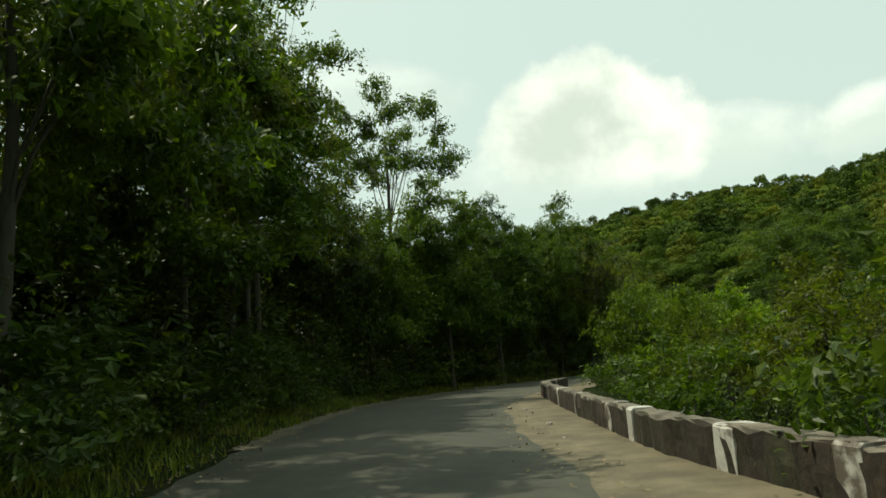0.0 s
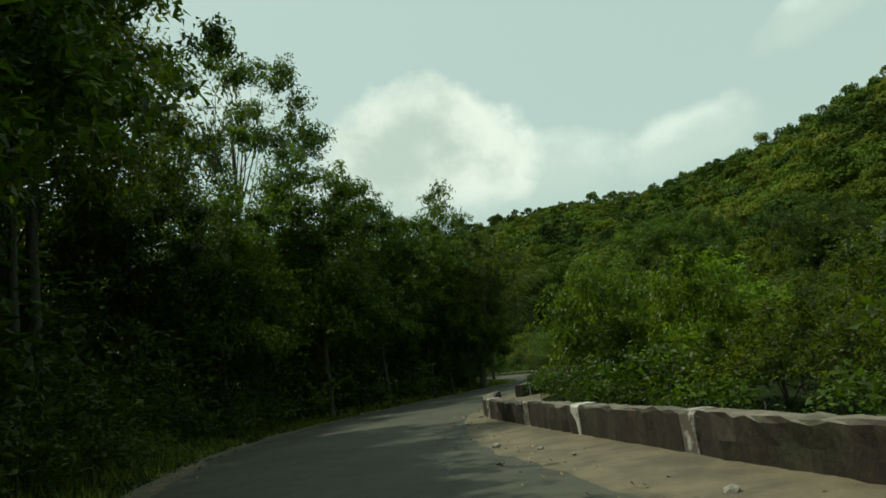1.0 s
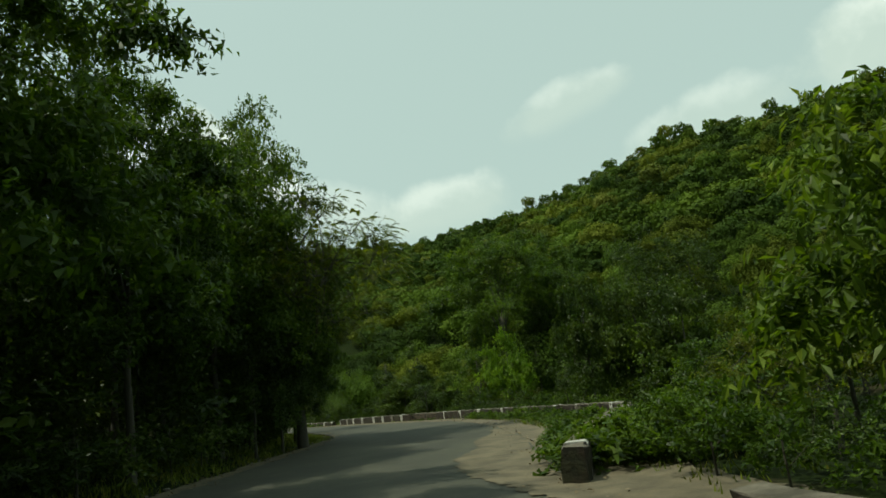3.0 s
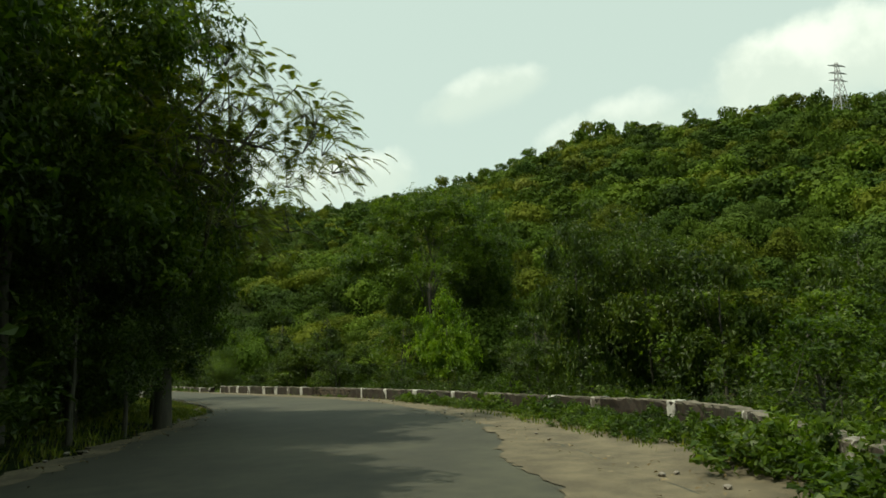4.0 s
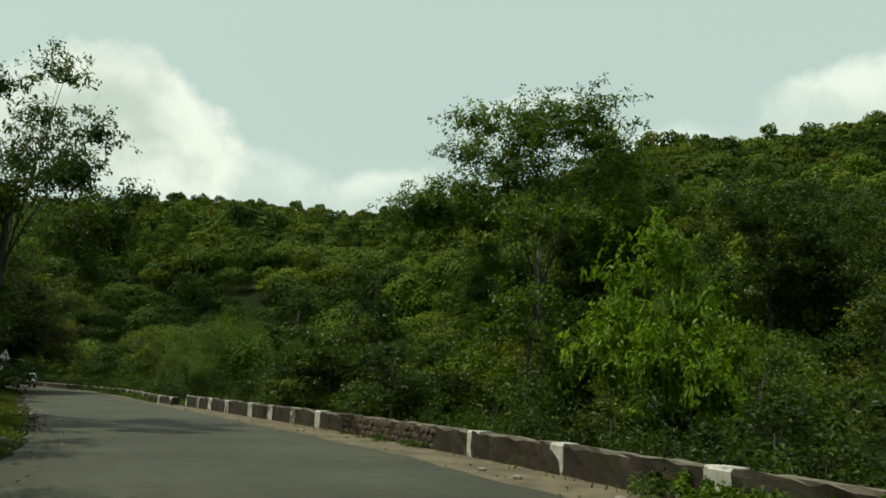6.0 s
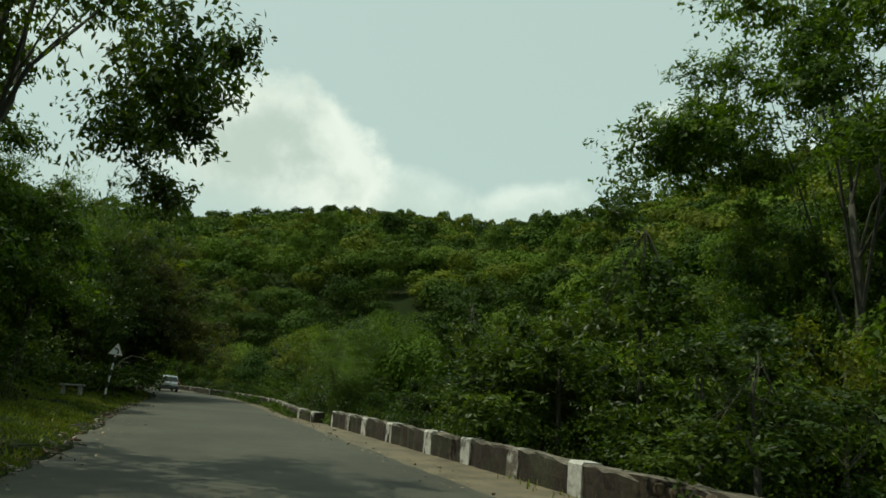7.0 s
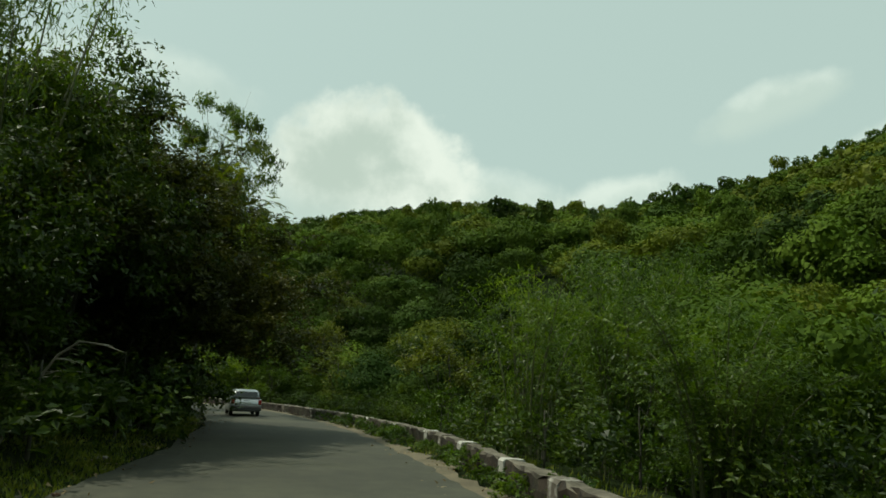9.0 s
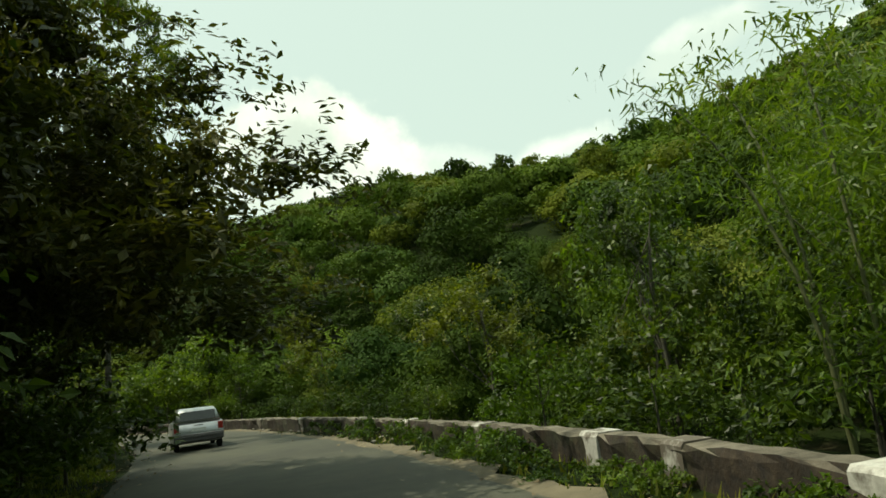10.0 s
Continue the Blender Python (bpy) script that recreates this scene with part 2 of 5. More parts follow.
def masonry_mat():
    m, N, L, b = mat("weathered_masonry")
    p = place(N)
    fine = noise_node(N, L, 7, 7, 0.62, p)
    mp = N.new("ShaderNodeMapping")
    mp.inputs["Scale"].default_value = (1, 1, 0.25)
    L.new(p, mp.inputs["Vector"])
    run = noise_node(N, L, 2.6, 5, 0.62, mp.outputs[0])
    big = noise_node(N, L, 1.1, 5, 0.65, p)
    # blackened sides, darkened further in colour for the shade on the wall faces
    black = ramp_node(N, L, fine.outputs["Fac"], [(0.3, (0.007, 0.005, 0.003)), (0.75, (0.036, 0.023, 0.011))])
    bare = ramp_node(N, L, fine.outputs["Fac"], [(0.3, (0.026, 0.020, 0.011)), (0.7, (0.080, 0.058, 0.034))])
    moss = ramp_node(N, L, fine.outputs["Fac"], [(0.3, (0.010, 0.013, 0.004)), (0.7, (0.034, 0.036, 0.011))])
    f = ramp_node(N, L, run.outputs["Fac"], [(0.54, (0, 0, 0)), (0.70, (0.8, 0.8, 0.8))])
    g = ramp_node(N, L, big.outputs["Fac"], [(0.50, (0, 0, 0)), (0.62, (0.85, 0.85, 0.85))])
    side = mix_rgb(N, L, g.outputs[0], mix_rgb(N, L, f.outputs[0], black.outputs[0], bare.outputs[0]), moss.outputs[0])
    # upward faces paler by normal: mossy tops with sunlight put into the colour
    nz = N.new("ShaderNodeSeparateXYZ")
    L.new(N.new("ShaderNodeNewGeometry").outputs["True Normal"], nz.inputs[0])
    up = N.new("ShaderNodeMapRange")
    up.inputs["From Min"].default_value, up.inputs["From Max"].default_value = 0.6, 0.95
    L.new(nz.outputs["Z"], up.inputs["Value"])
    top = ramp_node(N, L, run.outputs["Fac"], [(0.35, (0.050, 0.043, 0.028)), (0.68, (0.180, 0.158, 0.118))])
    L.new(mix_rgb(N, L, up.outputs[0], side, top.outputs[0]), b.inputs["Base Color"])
    b.inputs["Roughness"].default_value = 0.9
    bump(N, L, b, fine.outputs["Fac"], 0.9, 0.03)
    return m


def whitewash_mat(name, lost):
    m, N, L, b = mat(name)
    p = place(N)
    n = noise_node(N, L, 9, 6, 0.7, p)
    g = noise_node(N, L, 3.2, 5, 0.6, p)
    w = ramp_node(N, L, n.outputs["Fac"], [(0.3, (0.30, 0.295, 0.26)), (0.7, (0.55, 0.54, 0.49))])
    f = ramp_node(N, L, g.outputs["Fac"], [(lost, (0, 0, 0)), (lost + 0.14, (1, 1, 1))])
    L.new(mix_rgb(N, L, f.outputs[0], w.outputs[0], (0.10, 0.085, 0.065)), b.inputs["Base Color"])
    b.inputs["Roughness"].default_value = 0.85
    bump(N, L, b, n.outputs["Fac"], 0.6, 0.012)
    return m


def plain_mat(name, col, rough=0.5, metal=0.0, var=0.15, scale=8.0, coat=0.0):
    m, N, L, b = mat(name)
    n = noise_node(N, L, scale, 5, 0.6, place(N))
    lo, hi = tuple(c * (1 - var) for c in col), tuple(min(1, c * (1 + var)) for c in col)
    r = ramp_node(N, L, n.outputs["Fac"], [(0.3, lo), (0.7, hi)])
    L.new(r.outputs[0], b.inputs["Base Color"])
    b.inputs["Roughness"].default_value, b.inputs["Metallic"].default_value = rough, metal
    b.inputs["Coat Weight"].default_value = coat
    return m


BARK, GROUND, ASPHALT, SAND = bark_mat(), ground_mat(), asphalt_mat(), sand_mat()
MASONRY, WHITEWASH, WORNWASH = masonry_mat(), whitewash_mat("flaking_whitewash", 0.52), whitewash_mat("worn_whitewash", 0.36)
STEEL = plain_mat("galvanised_steel", (0.32, 0.33, 0.33), 0.5, 0.8)
PAINT_WHITE = plain_mat("sign_white", (0.66, 0.67, 0.64), 0.5)
PAINT_BLACK = plain_mat("sign_black", (0.02, 0.02, 0.02), 0.6)
PAINT_RED = plain_mat("faded_red", (0.32, 0.13, 0.10), 0.6)
CAR_PAINT = plain_mat("silver_car_paint", (0.42, 0.44, 0.46), 0.32, 0.4, 0.06, 3, 0.5)
CAR_GLASS = plain_mat("dark_car_glass", (0.015, 0.018, 0.018), 0.08, 0, 0.05)
RUBBER = plain_mat("rubber", (0.02, 0.02, 0.02), 0.8)
PLASTIC = plain_mat("grey_plastic", (0.07, 0.07, 0.072), 0.6)
LAMP_RED = plain_mat("red_lens", (0.25, 0.02, 0.015), 0.2)
CANE = plain_mat("bamboo_cane", (0.085, 0.095, 0.035), 0.6)
RUBBLE = plain_mat("brick_rubble", (0.13, 0.075, 0.05), 0.9, 0, 0.5, 9)
BARE_STONE = plain_mat("bared_stone", (0.070, 0.052, 0.034), 0.95, 0, 0.6, 5)
DEADWOOD = plain_mat("bleached_wood", (0.30, 0.27, 0.21), 0.85, 0, 0.3, 14)
CONCRETE = plain_mat("weathered_concrete", (0.24, 0.23, 0.20), 0.9, 0, 0.35, 7)
STONE = plain_mat("loose_stone", (0.20, 0.18, 0.15), 0.9, 0, 0.4, 12)


# ---- mesh helpers ----
def foliage(name, leaves, material):
    """One mesh of loose leaf triangles from an (n, 3, 3) array."""
    m = len(leaves)
    me = bpy.data.meshes.new(name)
    me.vertices.add(3 * m)
    me.vertices.foreach_set("co", np.ascontiguousarray(leaves, np.float32).ravel())
    me.loops.add(3 * m)
    me.loops.foreach_set("vertex_index", np.arange(3 * m, dtype=np.int32))
    me.polygons.add(m)
    me.polygons.foreach_set("loop_start", np.arange(0, 3 * m, 3, dtype=np.int32))
    me.polygons.foreach_set("loop_total", np.full(m, 3, np.int32))
    me.update(calc_edges=True)
    me.materials.append(material)
    return me


def part(name, bm, material, parent=None, label="", smooth=False):
    me = bpy.data.meshes.new(name)
    bm.to_mesh(me)
    bm.free()
    me.materials.append(material)
    if smooth:
        me.polygons.foreach_set("use_smooth", np.ones(len(me.polygons), bool))
    ob = new(name, me)
    ob.parent = parent
    if label:
        ob["label"] = label
    return ob


def box(bm, size, centre, turn=None, bevel=0.0):
    m = Matrix.Translation(centre) @ (turn or Matrix()) @ Matrix.Diagonal((*size, 1))
    made = bmesh.ops.create_cube(bm, size=1.0, matrix=m)["verts"]
    if bevel:
        edges = {e for v in made for e in v.link_edges}
        bmesh.ops.bevel(bm, geom=list(edges), offset=bevel, segments=2, affect="EDGES", profile=0.5)


def tube(bm, pts, radii, sides=7):
    rings = []
    for k, p in enumerate(pts):
        a = (pts[min(k + 1, len(pts) - 1)] - pts[max(k - 1, 0)]).normalized()
        side = a.cross(Vector((0.31, 0.95, 0.05))).normalized()
        other = a.cross(side)
        rings.append([bm.verts.new(p + radii[k] * (math.cos(q) * side + math.sin(q) * other)) for q in (2 * math.pi * i / sides for i in range(sides))])
    for a, b in zip(rings, rings[1:]):
        for i in range(sides):
            bm.faces.new((a[i], a[(i + 1) % sides], b[(i + 1) % sides], b[i]))
    bm.faces.new(rings[-1])


def unit(v):
    return v / np.maximum(np.linalg.norm(v, axis=-1, keepdims=True), 1e-6)


def leaf_tris(rng, centre, normal, length, width=0.5, droop=0.0, whole=False):
    """Leaves at the given centres, facing about along the normals: one triangle each, or a whole rhombus of two."""
    n = len(centre)
    a = rng.normal(size=(n, 3))
    a[:, 2] -= droop
    a = unit(a - (a * normal).sum(1, keepdims=True) * normal)
    b = np.cross(normal, a)
    ln = (length * rng.uniform(0.65, 1.3, n))[:, None]
    w = ln * width * 0.5
    base, tip = centre - a * ln / 2, centre + a * ln / 2
    if whole:
        fold = normal * ln * 0.10 - a * ln * 0.06
        one, two = centre + b * w + fold, centre - b * w + fold
        return np.concatenate([np.stack([base, one, tip], 1), np.stack([base, tip, two], 1)])
    return np.stack([base + b * w, tip, base - b * w], 1)


def blob_leaves(rng, lobes, per, sub, subr, length, width=0.5, droop=0.3, inner=0.35, whole=False, core=0):
    """Leaves in sprays that fill ellipsoid lobes (centre, radii), thickest towards their shells."""
    out = []
    for c, r in lobes:
        c, r = np.asarray(c), np.asarray(r)
        d = unit(rng.normal(size=(sub, 3)))
        d[:, 2] = np.where(d[:, 2] < -0.7, -d[:, 2], d[:, 2])
        end = c + d * r * rng.uniform(inner, 1.18, (sub, 1))
        way = unit(d + rng.normal(size=(sub, 3)) * 0.4 - [0, 0, 0.25 * droop])
        long = 3.0 * subr * rng.uniform(0.7, 1.3, (sub, 1))
        k = np.repeat(np.arange(sub), per)
        t = rng.uniform(-1.0, 0.35, (len(k), 1))
        sag = np.zeros((len(k), 3))
        sag[:, 2] = -0.5 * droop * subr * (t[:, 0] + 1) ** 2
        o = rng.normal(size=(len(k), 3)) * subr * np.array([0.42, 0.42, 0.26])
        pos = end[k] + way[k] * long[k] * t + o + sag
        nrm = unit(0.5 * d[k] + np.array([0, 0, 0.6]) + rng.normal(size=(len(k), 3)) * 0.5)
        out.append(leaf_tris(rng, pos, nrm, length, width, droop, whole))
        d = unit(rng.normal(size=(core, 3)))
        out.append(leaf_tris(rng, c + d * r * rng.uniform(0.05, 0.6, (core, 1)), unit(d + rng.normal(size=(core, 3)) * 0.5), 1.2 * length, 0.7, droop))
    return np.concatenate(out)


def trunk_bm(rng, height, radius, ends, lean=0.06, most=12):
    """A tapered trunk whose limbs reach to the given places."""
    bm = bmesh.new()
    k = 6
    sway = rng.normal(size=(k, 2)) * lean * height * 0.25
    pts = [Vector((sway[i, 0] * i / k, sway[i, 1] * i / k, height * i / (k - 1) - (0.4 if i == 0 else 0))) for i in range(k)]
    tube(bm, pts, [radius * (1.35 if i == 0 else 1) * (1 - 0.62 * i / (k - 1)) for i in range(k)], 8)
    for e in ends[:most]:
        e = Vector(e)
        i = int(rng.integers(2, k))
        s = pts[i]
        mid = s.lerp(e, 0.5) + Vector(rng.normal(size=3) * 0.08 * (e - s).length) + Vector((0, 0, -0.06 * (e - s).length))
        r0 = radius * 0.42 * (1 - 0.5 * i / k)
        tube(bm, [s, s.lerp(mid, 0.55), mid, mid.lerp(e, 0.6), e], [r0, r0 * 0.8, r0 * 0.6, r0 * 0.4, r0 * 0.12], 4)
        for _ in range(2):
            q = e + Vector(rng.normal(size=3) * 0.11 * (e - s).length)
            tube(bm, [mid, q], [r0 * 0.4, r0 * 0.06], 3)
    return bm


HIGH = {}  # the height of each kind of tree


def make_tree(name, seed, height, lobes, leaf, per, sub, subr, material, trunk_r, trunk_h, width=0.5, droop=0.3, inner=0.35, whole=False, core=0):
    rng = np.random.default_rng(seed)
    root = new(name)
    ends = [Vector(c) for c, r in lobes]
    part("trunk", trunk_bm(rng, trunk_h, trunk_r, ends, most=10 if height > 6 else 3), BARK, root, smooth=True)
    leaves = blob_leaves(rng, lobes, per, sub, subr, leaf, width, droop, inner, whole, core)
    HIGH[root.name] = float(np.percentile(leaves[:, :, 2], 99.3))
    new("crown", foliage("crown", leaves, material)).parent = root
    return root


def ring_lobes(seed, n, rad, zlo, zhi, lr, flat=0.7, domed=0.6):
    """Lobe places inside a crown envelope: domed top, open bottom."""
    rng = np.random.default_rng(seed)
    out = []
    for i in range(n):
        q = 2.4 * i + rng.uniform(-0.4, 0.4)
        f = math.sqrt((i + 0.5) / n)
        top = zhi - (zhi - zlo) * domed * f**2
        z = rng.uniform(zlo + 0.35 * (top - zlo), top)
        s = lr * rng.uniform(0.75, 1.25)
        out.append(((math.cos(q) * rad * f, math.sin(q) * rad * f, z - s * flat * 0.5), (s, s, s * flat)))
    return out


# ---- ground plan ----
EDGE_L = [(4.4, -46), (-0.4, -26), (-4.4, -10), (-6.6, 3), (-7.6, 15), (-7.0, 26), (-3.2, 37.5), (2.6, 48.5), (8.6, 59), (13.3, 68.5), (16.0, 79), (17.2, 90), (18.0, 104), (19.2, 118), (19.8, 132), (19.0, 145), (16.2, 157), (10.5, 168), (1.5, 178), (-12, 186), (-30, 190)]
EDGE_R = [(11.0, -44), (6.0, -24), (1.7, -9), (0.3, 3), (-0.1, 15), (2.0, 26), (7.4, 36.5), (13.2, 46.5), (18.2, 57), (22.2, 67.5), (23.8, 78), (24.3, 90), (25.0, 104), (25.8, 118), (25.9, 131), (24.9, 141), (23.0, 151), (19.0, 161), (12.5, 172), (3.0, 183), (-12, 192), (-30, 196)]


def spline(pts, n):
    p = np.array(pts, float)
    p = np.vstack([2 * p[0] - p[1], p, 2 * p[-1] - p[-2]])
    out = []
    for i in range(1, len(p) - 2):
        for t in np.arange(n) / n:
            a, b, c, d = p[i - 1 : i + 3]
            out.append(0.5 * (2 * b + (c - a) * t + (2 * a - 5 * b + 4 * c - d) * t * t + (3 * b - a - 3 * c + d) * t**3))
    return np.array(out + [p[-2]])


LEFT = spline(EDGE_L, 8)
RIGHT = spline(EDGE_R[: len(EDGE_L)], 8)
MID = (LEFT + RIGHT) / 2
HALF = np.linalg.norm(RIGHT - LEFT, axis=1) / 2


def road_offset(x, y):
    """Signed distance beyond the asphalt's edge (negative on it) and the side, +1 to the right."""
    x, y = np.atleast_1d(x).astype(float), np.atleast_1d(y).astype(float)
    a, b = MID[:-1], MID[1:]
    best, side, hw = np.full(x.shape, 1e9), np.ones(x.shape), np.full(x.shape, 4.0)
    for i in range(len(a)):
        d = b[i] - a[i]
        t = np.clip(((x - a[i, 0]) * d[0] + (y - a[i, 1]) * d[1]) / (d @ d), 0, 1)
        dx, dy = x - a[i, 0] - t * d[0], y - a[i, 1] - t * d[1]
        r = np.hypot(dx, dy)
        near = r < best
        best = np.where(near, r, best)
        side = np.where(near, np.sign(d[1] * dx - d[0] * dy), side)
        hw = np.where(near, HALF[i], hw)
    return best - hw, side


HUB = (15.0, 70.0)
RIDGE_AZ = [-180, -120, -60, -25, -8, 4, 10, 18, 26, 34, 42, 48, 54, 61, 70, 80, 110, 150, 180]
RIDGE_R = [300, 300, 320, 400, 450, 450, 450, 450, 450, 430, 360, 310, 300, 300, 300, 300, 300, 300, 300]
RIDGE_H = [40, 45, 52, 74, 83, 89, 100, 109, 105, 110, 102.5, 99.5, 105, 104, 102, 97, 82, 58, 40]
PROFILE_U = [0, 0.10, 0.18, 0.30, 0.5, 0.75, 1.0, 1.2, 2.0, 10.0]
PROFILE_Z = [0, 0.0, 0.05, 0.18, 0.40, 0.72, 1.0, 1.0, 0.8, 0.5]


def smooth(a, b, v):
    t = np.clip((v - a) / (b - a), 0, 1)
    return t * t * (3 - 2 * t)


def height_at(x, y):
    x, y = np.atleast_1d(x).astype(float), np.atleast_1d(y).astype(float)
    off, side = road_offset(x, y)
    dx, dy = x - HUB[0], y - HUB[1]
    r, az = np.hypot(dx, dy), np.degrees(np.arctan2(dx, dy))
    hill = np.interp(az, RIDGE_AZ, RIDGE_H) * np.interp(r / np.interp(az, RIDGE_AZ, RIDGE_R), PROFILE_U, PROFILE_Z)
    hill = hill * smooth(8, 60, off)
    lumps = 0.5 * np.sin(x * 0.21 + 1.3) * np.sin(y * 0.17) + 0.25 * np.sin(x * 0.63) * np.sin(y * 0.55 + 0.7)
    right = -1.6 * smooth(3.2, 9, off) * (1 - smooth(18, 45, off)) + lumps * smooth(3, 12, off)
    left = 0.25 * smooth(0.4, 2.5, off) + 0.30 * np.clip(off - 3.0, 0, 22) + lumps * smooth(3, 12, off)
    z = np.where(side > 0, right, left) + hill
    return z - 0.07 * (1 - smooth(0.1, 0.8, off)) - 0.02


def steps(lo, hi, fine, far):
    mid = list(np.arange(lo, hi + 0.01, fine))
    out, s, v = [], fine, hi
    while v < far:
        s *= 1.22
        v += s
        out.append(v)
    back, s, v = [], fine, lo
    while v > -far:
        s *= 1.22
        v -= s
        back.append(v)
    return np.array(back[::-1] + mid + out)


def build_ground():
    xs, ys = steps(-30, 50, 1.0, 3000), steps(-25, 190, 1.25, 3000)
    gx, gy = np.meshgrid(xs, ys, indexing="ij")
    gz = height_at(gx.ravel(), gy.ravel())
    nx, ny = len(xs), len(ys)
    i, j = np.meshgrid(np.arange(nx - 1), np.arange(ny - 1), indexing="ij")
    a = (i * ny + j).ravel()
    faces = np.stack([a, a + ny, a + ny + 1, a + 1], 1)
    me = bpy.data.meshes.new("ground")
    me.from_pydata(np.stack([gx.ravel(), gy.ravel(), gz], 1).tolist(), [], faces.tolist())
    me.polygons.foreach_set("use_smooth", np.ones(len(faces), bool))
    me.materials.append(GROUND)
    tagged(new("ground", me), "leaf-littered forest slope rising on both sides of road", "ground", kind="structure")


def strip(name, a, b, za, zb, material, label, cuts=6, rag_a=0.0, rag_b=0.0, skirt=0.0):
    rng = np.random.default_rng(5)
    n = len(a)
    ra = np.convolve(rng.normal(size=n + 4), np.ones(5) / 5, "valid") * rag_a + rng.normal(size=n) * rag_a * 0.35
    rb = np.convolve(rng.normal(size=n + 4), np.ones(5) / 5, "valid") * rag_b + rng.normal(size=n) * rag_b * 0.35
    d = unit(b - a)
    a, b = a + d * ra[:, None], b + d * rb[:, None]
    verts, faces = [], []
    for p, q in zip(a, b):
        for k in range(cuts + 1):
            t = k / cuts
            x, y = p + (q - p) * t
            verts.append((x, y, za + (zb - za) * t + 0.035 * (1 - (2 * t - 1) ** 2) * (1 if skirt else 0)))
        if skirt:
            verts += [(*p, za - skirt), (*q, zb - skirt)]
    w = cuts + 1 + (2 if skirt else 0)
    for i in range(n - 1):
        o, u = i * w, (i + 1) * w
        for k in range(cuts):
            faces.append((o + k, o + k + 1, u + k + 1, u + k))
        if skirt:
            faces.append((o + cuts + 1, o, u, u + cuts + 1))
            faces.append((o + cuts, o + cuts + 2, u + cuts + 2, u + cuts))
    me = bpy.data.meshes.new(name)
    me.from_pydata(verts, [], faces)
    me.materials.append(material)
    return tagged(new(name, me), label, name, kind="structure")


def fine(p, n=400):
    s = np.r_[0, np.cumsum(np.linalg.norm(np.diff(p, axis=0), axis=1))]
    q = np.linspace(0, s[-1], n)
    return np.stack([np.interp(q, s, p[:, 0]), np.interp(q, s, p[:, 1])], 1)


WALLS = [
    [(7.6, -24), (5.2, -15), (3.7, -8), (2.75, -3), (2.45, 0), (2.1, 8), (1.85, 16), (1.8, 21), (2.3, 24.5), (3.2, 27.6)],
    [(5.6, 33.2), (9.6, 37.6), (14.2, 42), (18.6, 46), (20.6, 50), (21.4, 54.5), (22.9, 61), (24.1, 67), (25.1, 73), (25.85, 80), (26.17, 86), (26.25, 94), (26.3, 103)],
    [(25.95, 104.7), (26.0, 107.6), (26.2, 111.2), (26.65, 115.4), (27.1, 119.6), (27.4, 123), (27.4, 127), (27.0, 133), (26.1, 140.5), (24.2, 150), (20.3, 161), (14, 172), (4, 183), (-8, 191)],
]


BANDS = [  # how far along the road the whitewashed bands stand
    [-21, -12.5, -4.6, -0.7, 11.8, 20.6],
    [33.6, 36.5, 48.0, 54.3, 62.6, 67.2, 71.3, 74.4, 84.9, 89.8, 92.2, 95.3, 98.0, 102.6],
    [104.7, 107.7, 114.6, 118.9, 124.0],
]
WORN = [[-17, -7.2, 1.6, 6.8, 15.6, 24.6], [40, 44, 51.9, 58.8, 79, 87.4, 100.2], [111.2, 121.9, 128.5, 133, 138, 144, 150, 156, 162, 168]]


def wall_strip(pts, lo, hi):
    p = fine(spline(pts, 6), 600)
    s = np.r_[0, np.cumsum(np.linalg.norm(np.diff(p, axis=0), axis=1))]
    q = np.arange(lo, min(hi, s[-1]) + 0.001, 0.30)
    q = np.append(q, min(hi, s[-1])) if q[-1] < min(hi, s[-1]) - 0.05 else q
    c = np.stack([np.interp(q, s, p[:, 0]), np.interp(q, s, p[:, 1])], 1)
    d = unit(np.gradient(c, axis=0))
    return q, c, np.stack([d[:, 1], -d[:, 0]], 1), s[-1]


def wall_bm(c, nrm, half, top, rng, rough=0.026, bottom=-0.5):
    """A wall body along c with chamfered, chipped upper edges."""
    bm = bmesh.new()
    rings = []
    sag = np.convolve(rng.normal(size=len(c) + 8), np.ones(9) / 9, "valid") * rough * 1.0
    for p, n, low in zip(c, nrm, sag):
        j = rng.normal(size=8) * rough + np.array([0, 0, 0, 0, 0, 0, low, 2 * low])
        prof = [(-half + j[0], bottom), (-half + j[1], top * 0.45), (-half + j[2], top - 0.05 + j[6]), (-half + 0.05 + j[3] * 0.5, top + j[7] * 0.5), (half - 0.05, top + j[4] * 0.5), (half + j[5], top - 0.05), (half, bottom)]
        rings.append([bm.verts.new((p[0] + n[0] * u, p[1] + n[1] * u, z)) for u, z in prof])
    for a, b in zip(rings, rings[1:]):
        for k in range(len(a) - 1):
            bm.faces.new((a[k], b[k], b[k + 1], a[k + 1]))
    bm.faces.new(rings[0])
    bm.faces.new(rings[-1][::-1])
    bmesh.ops.recalc_face_normals(bm, faces=bm.faces[:])
    return bm


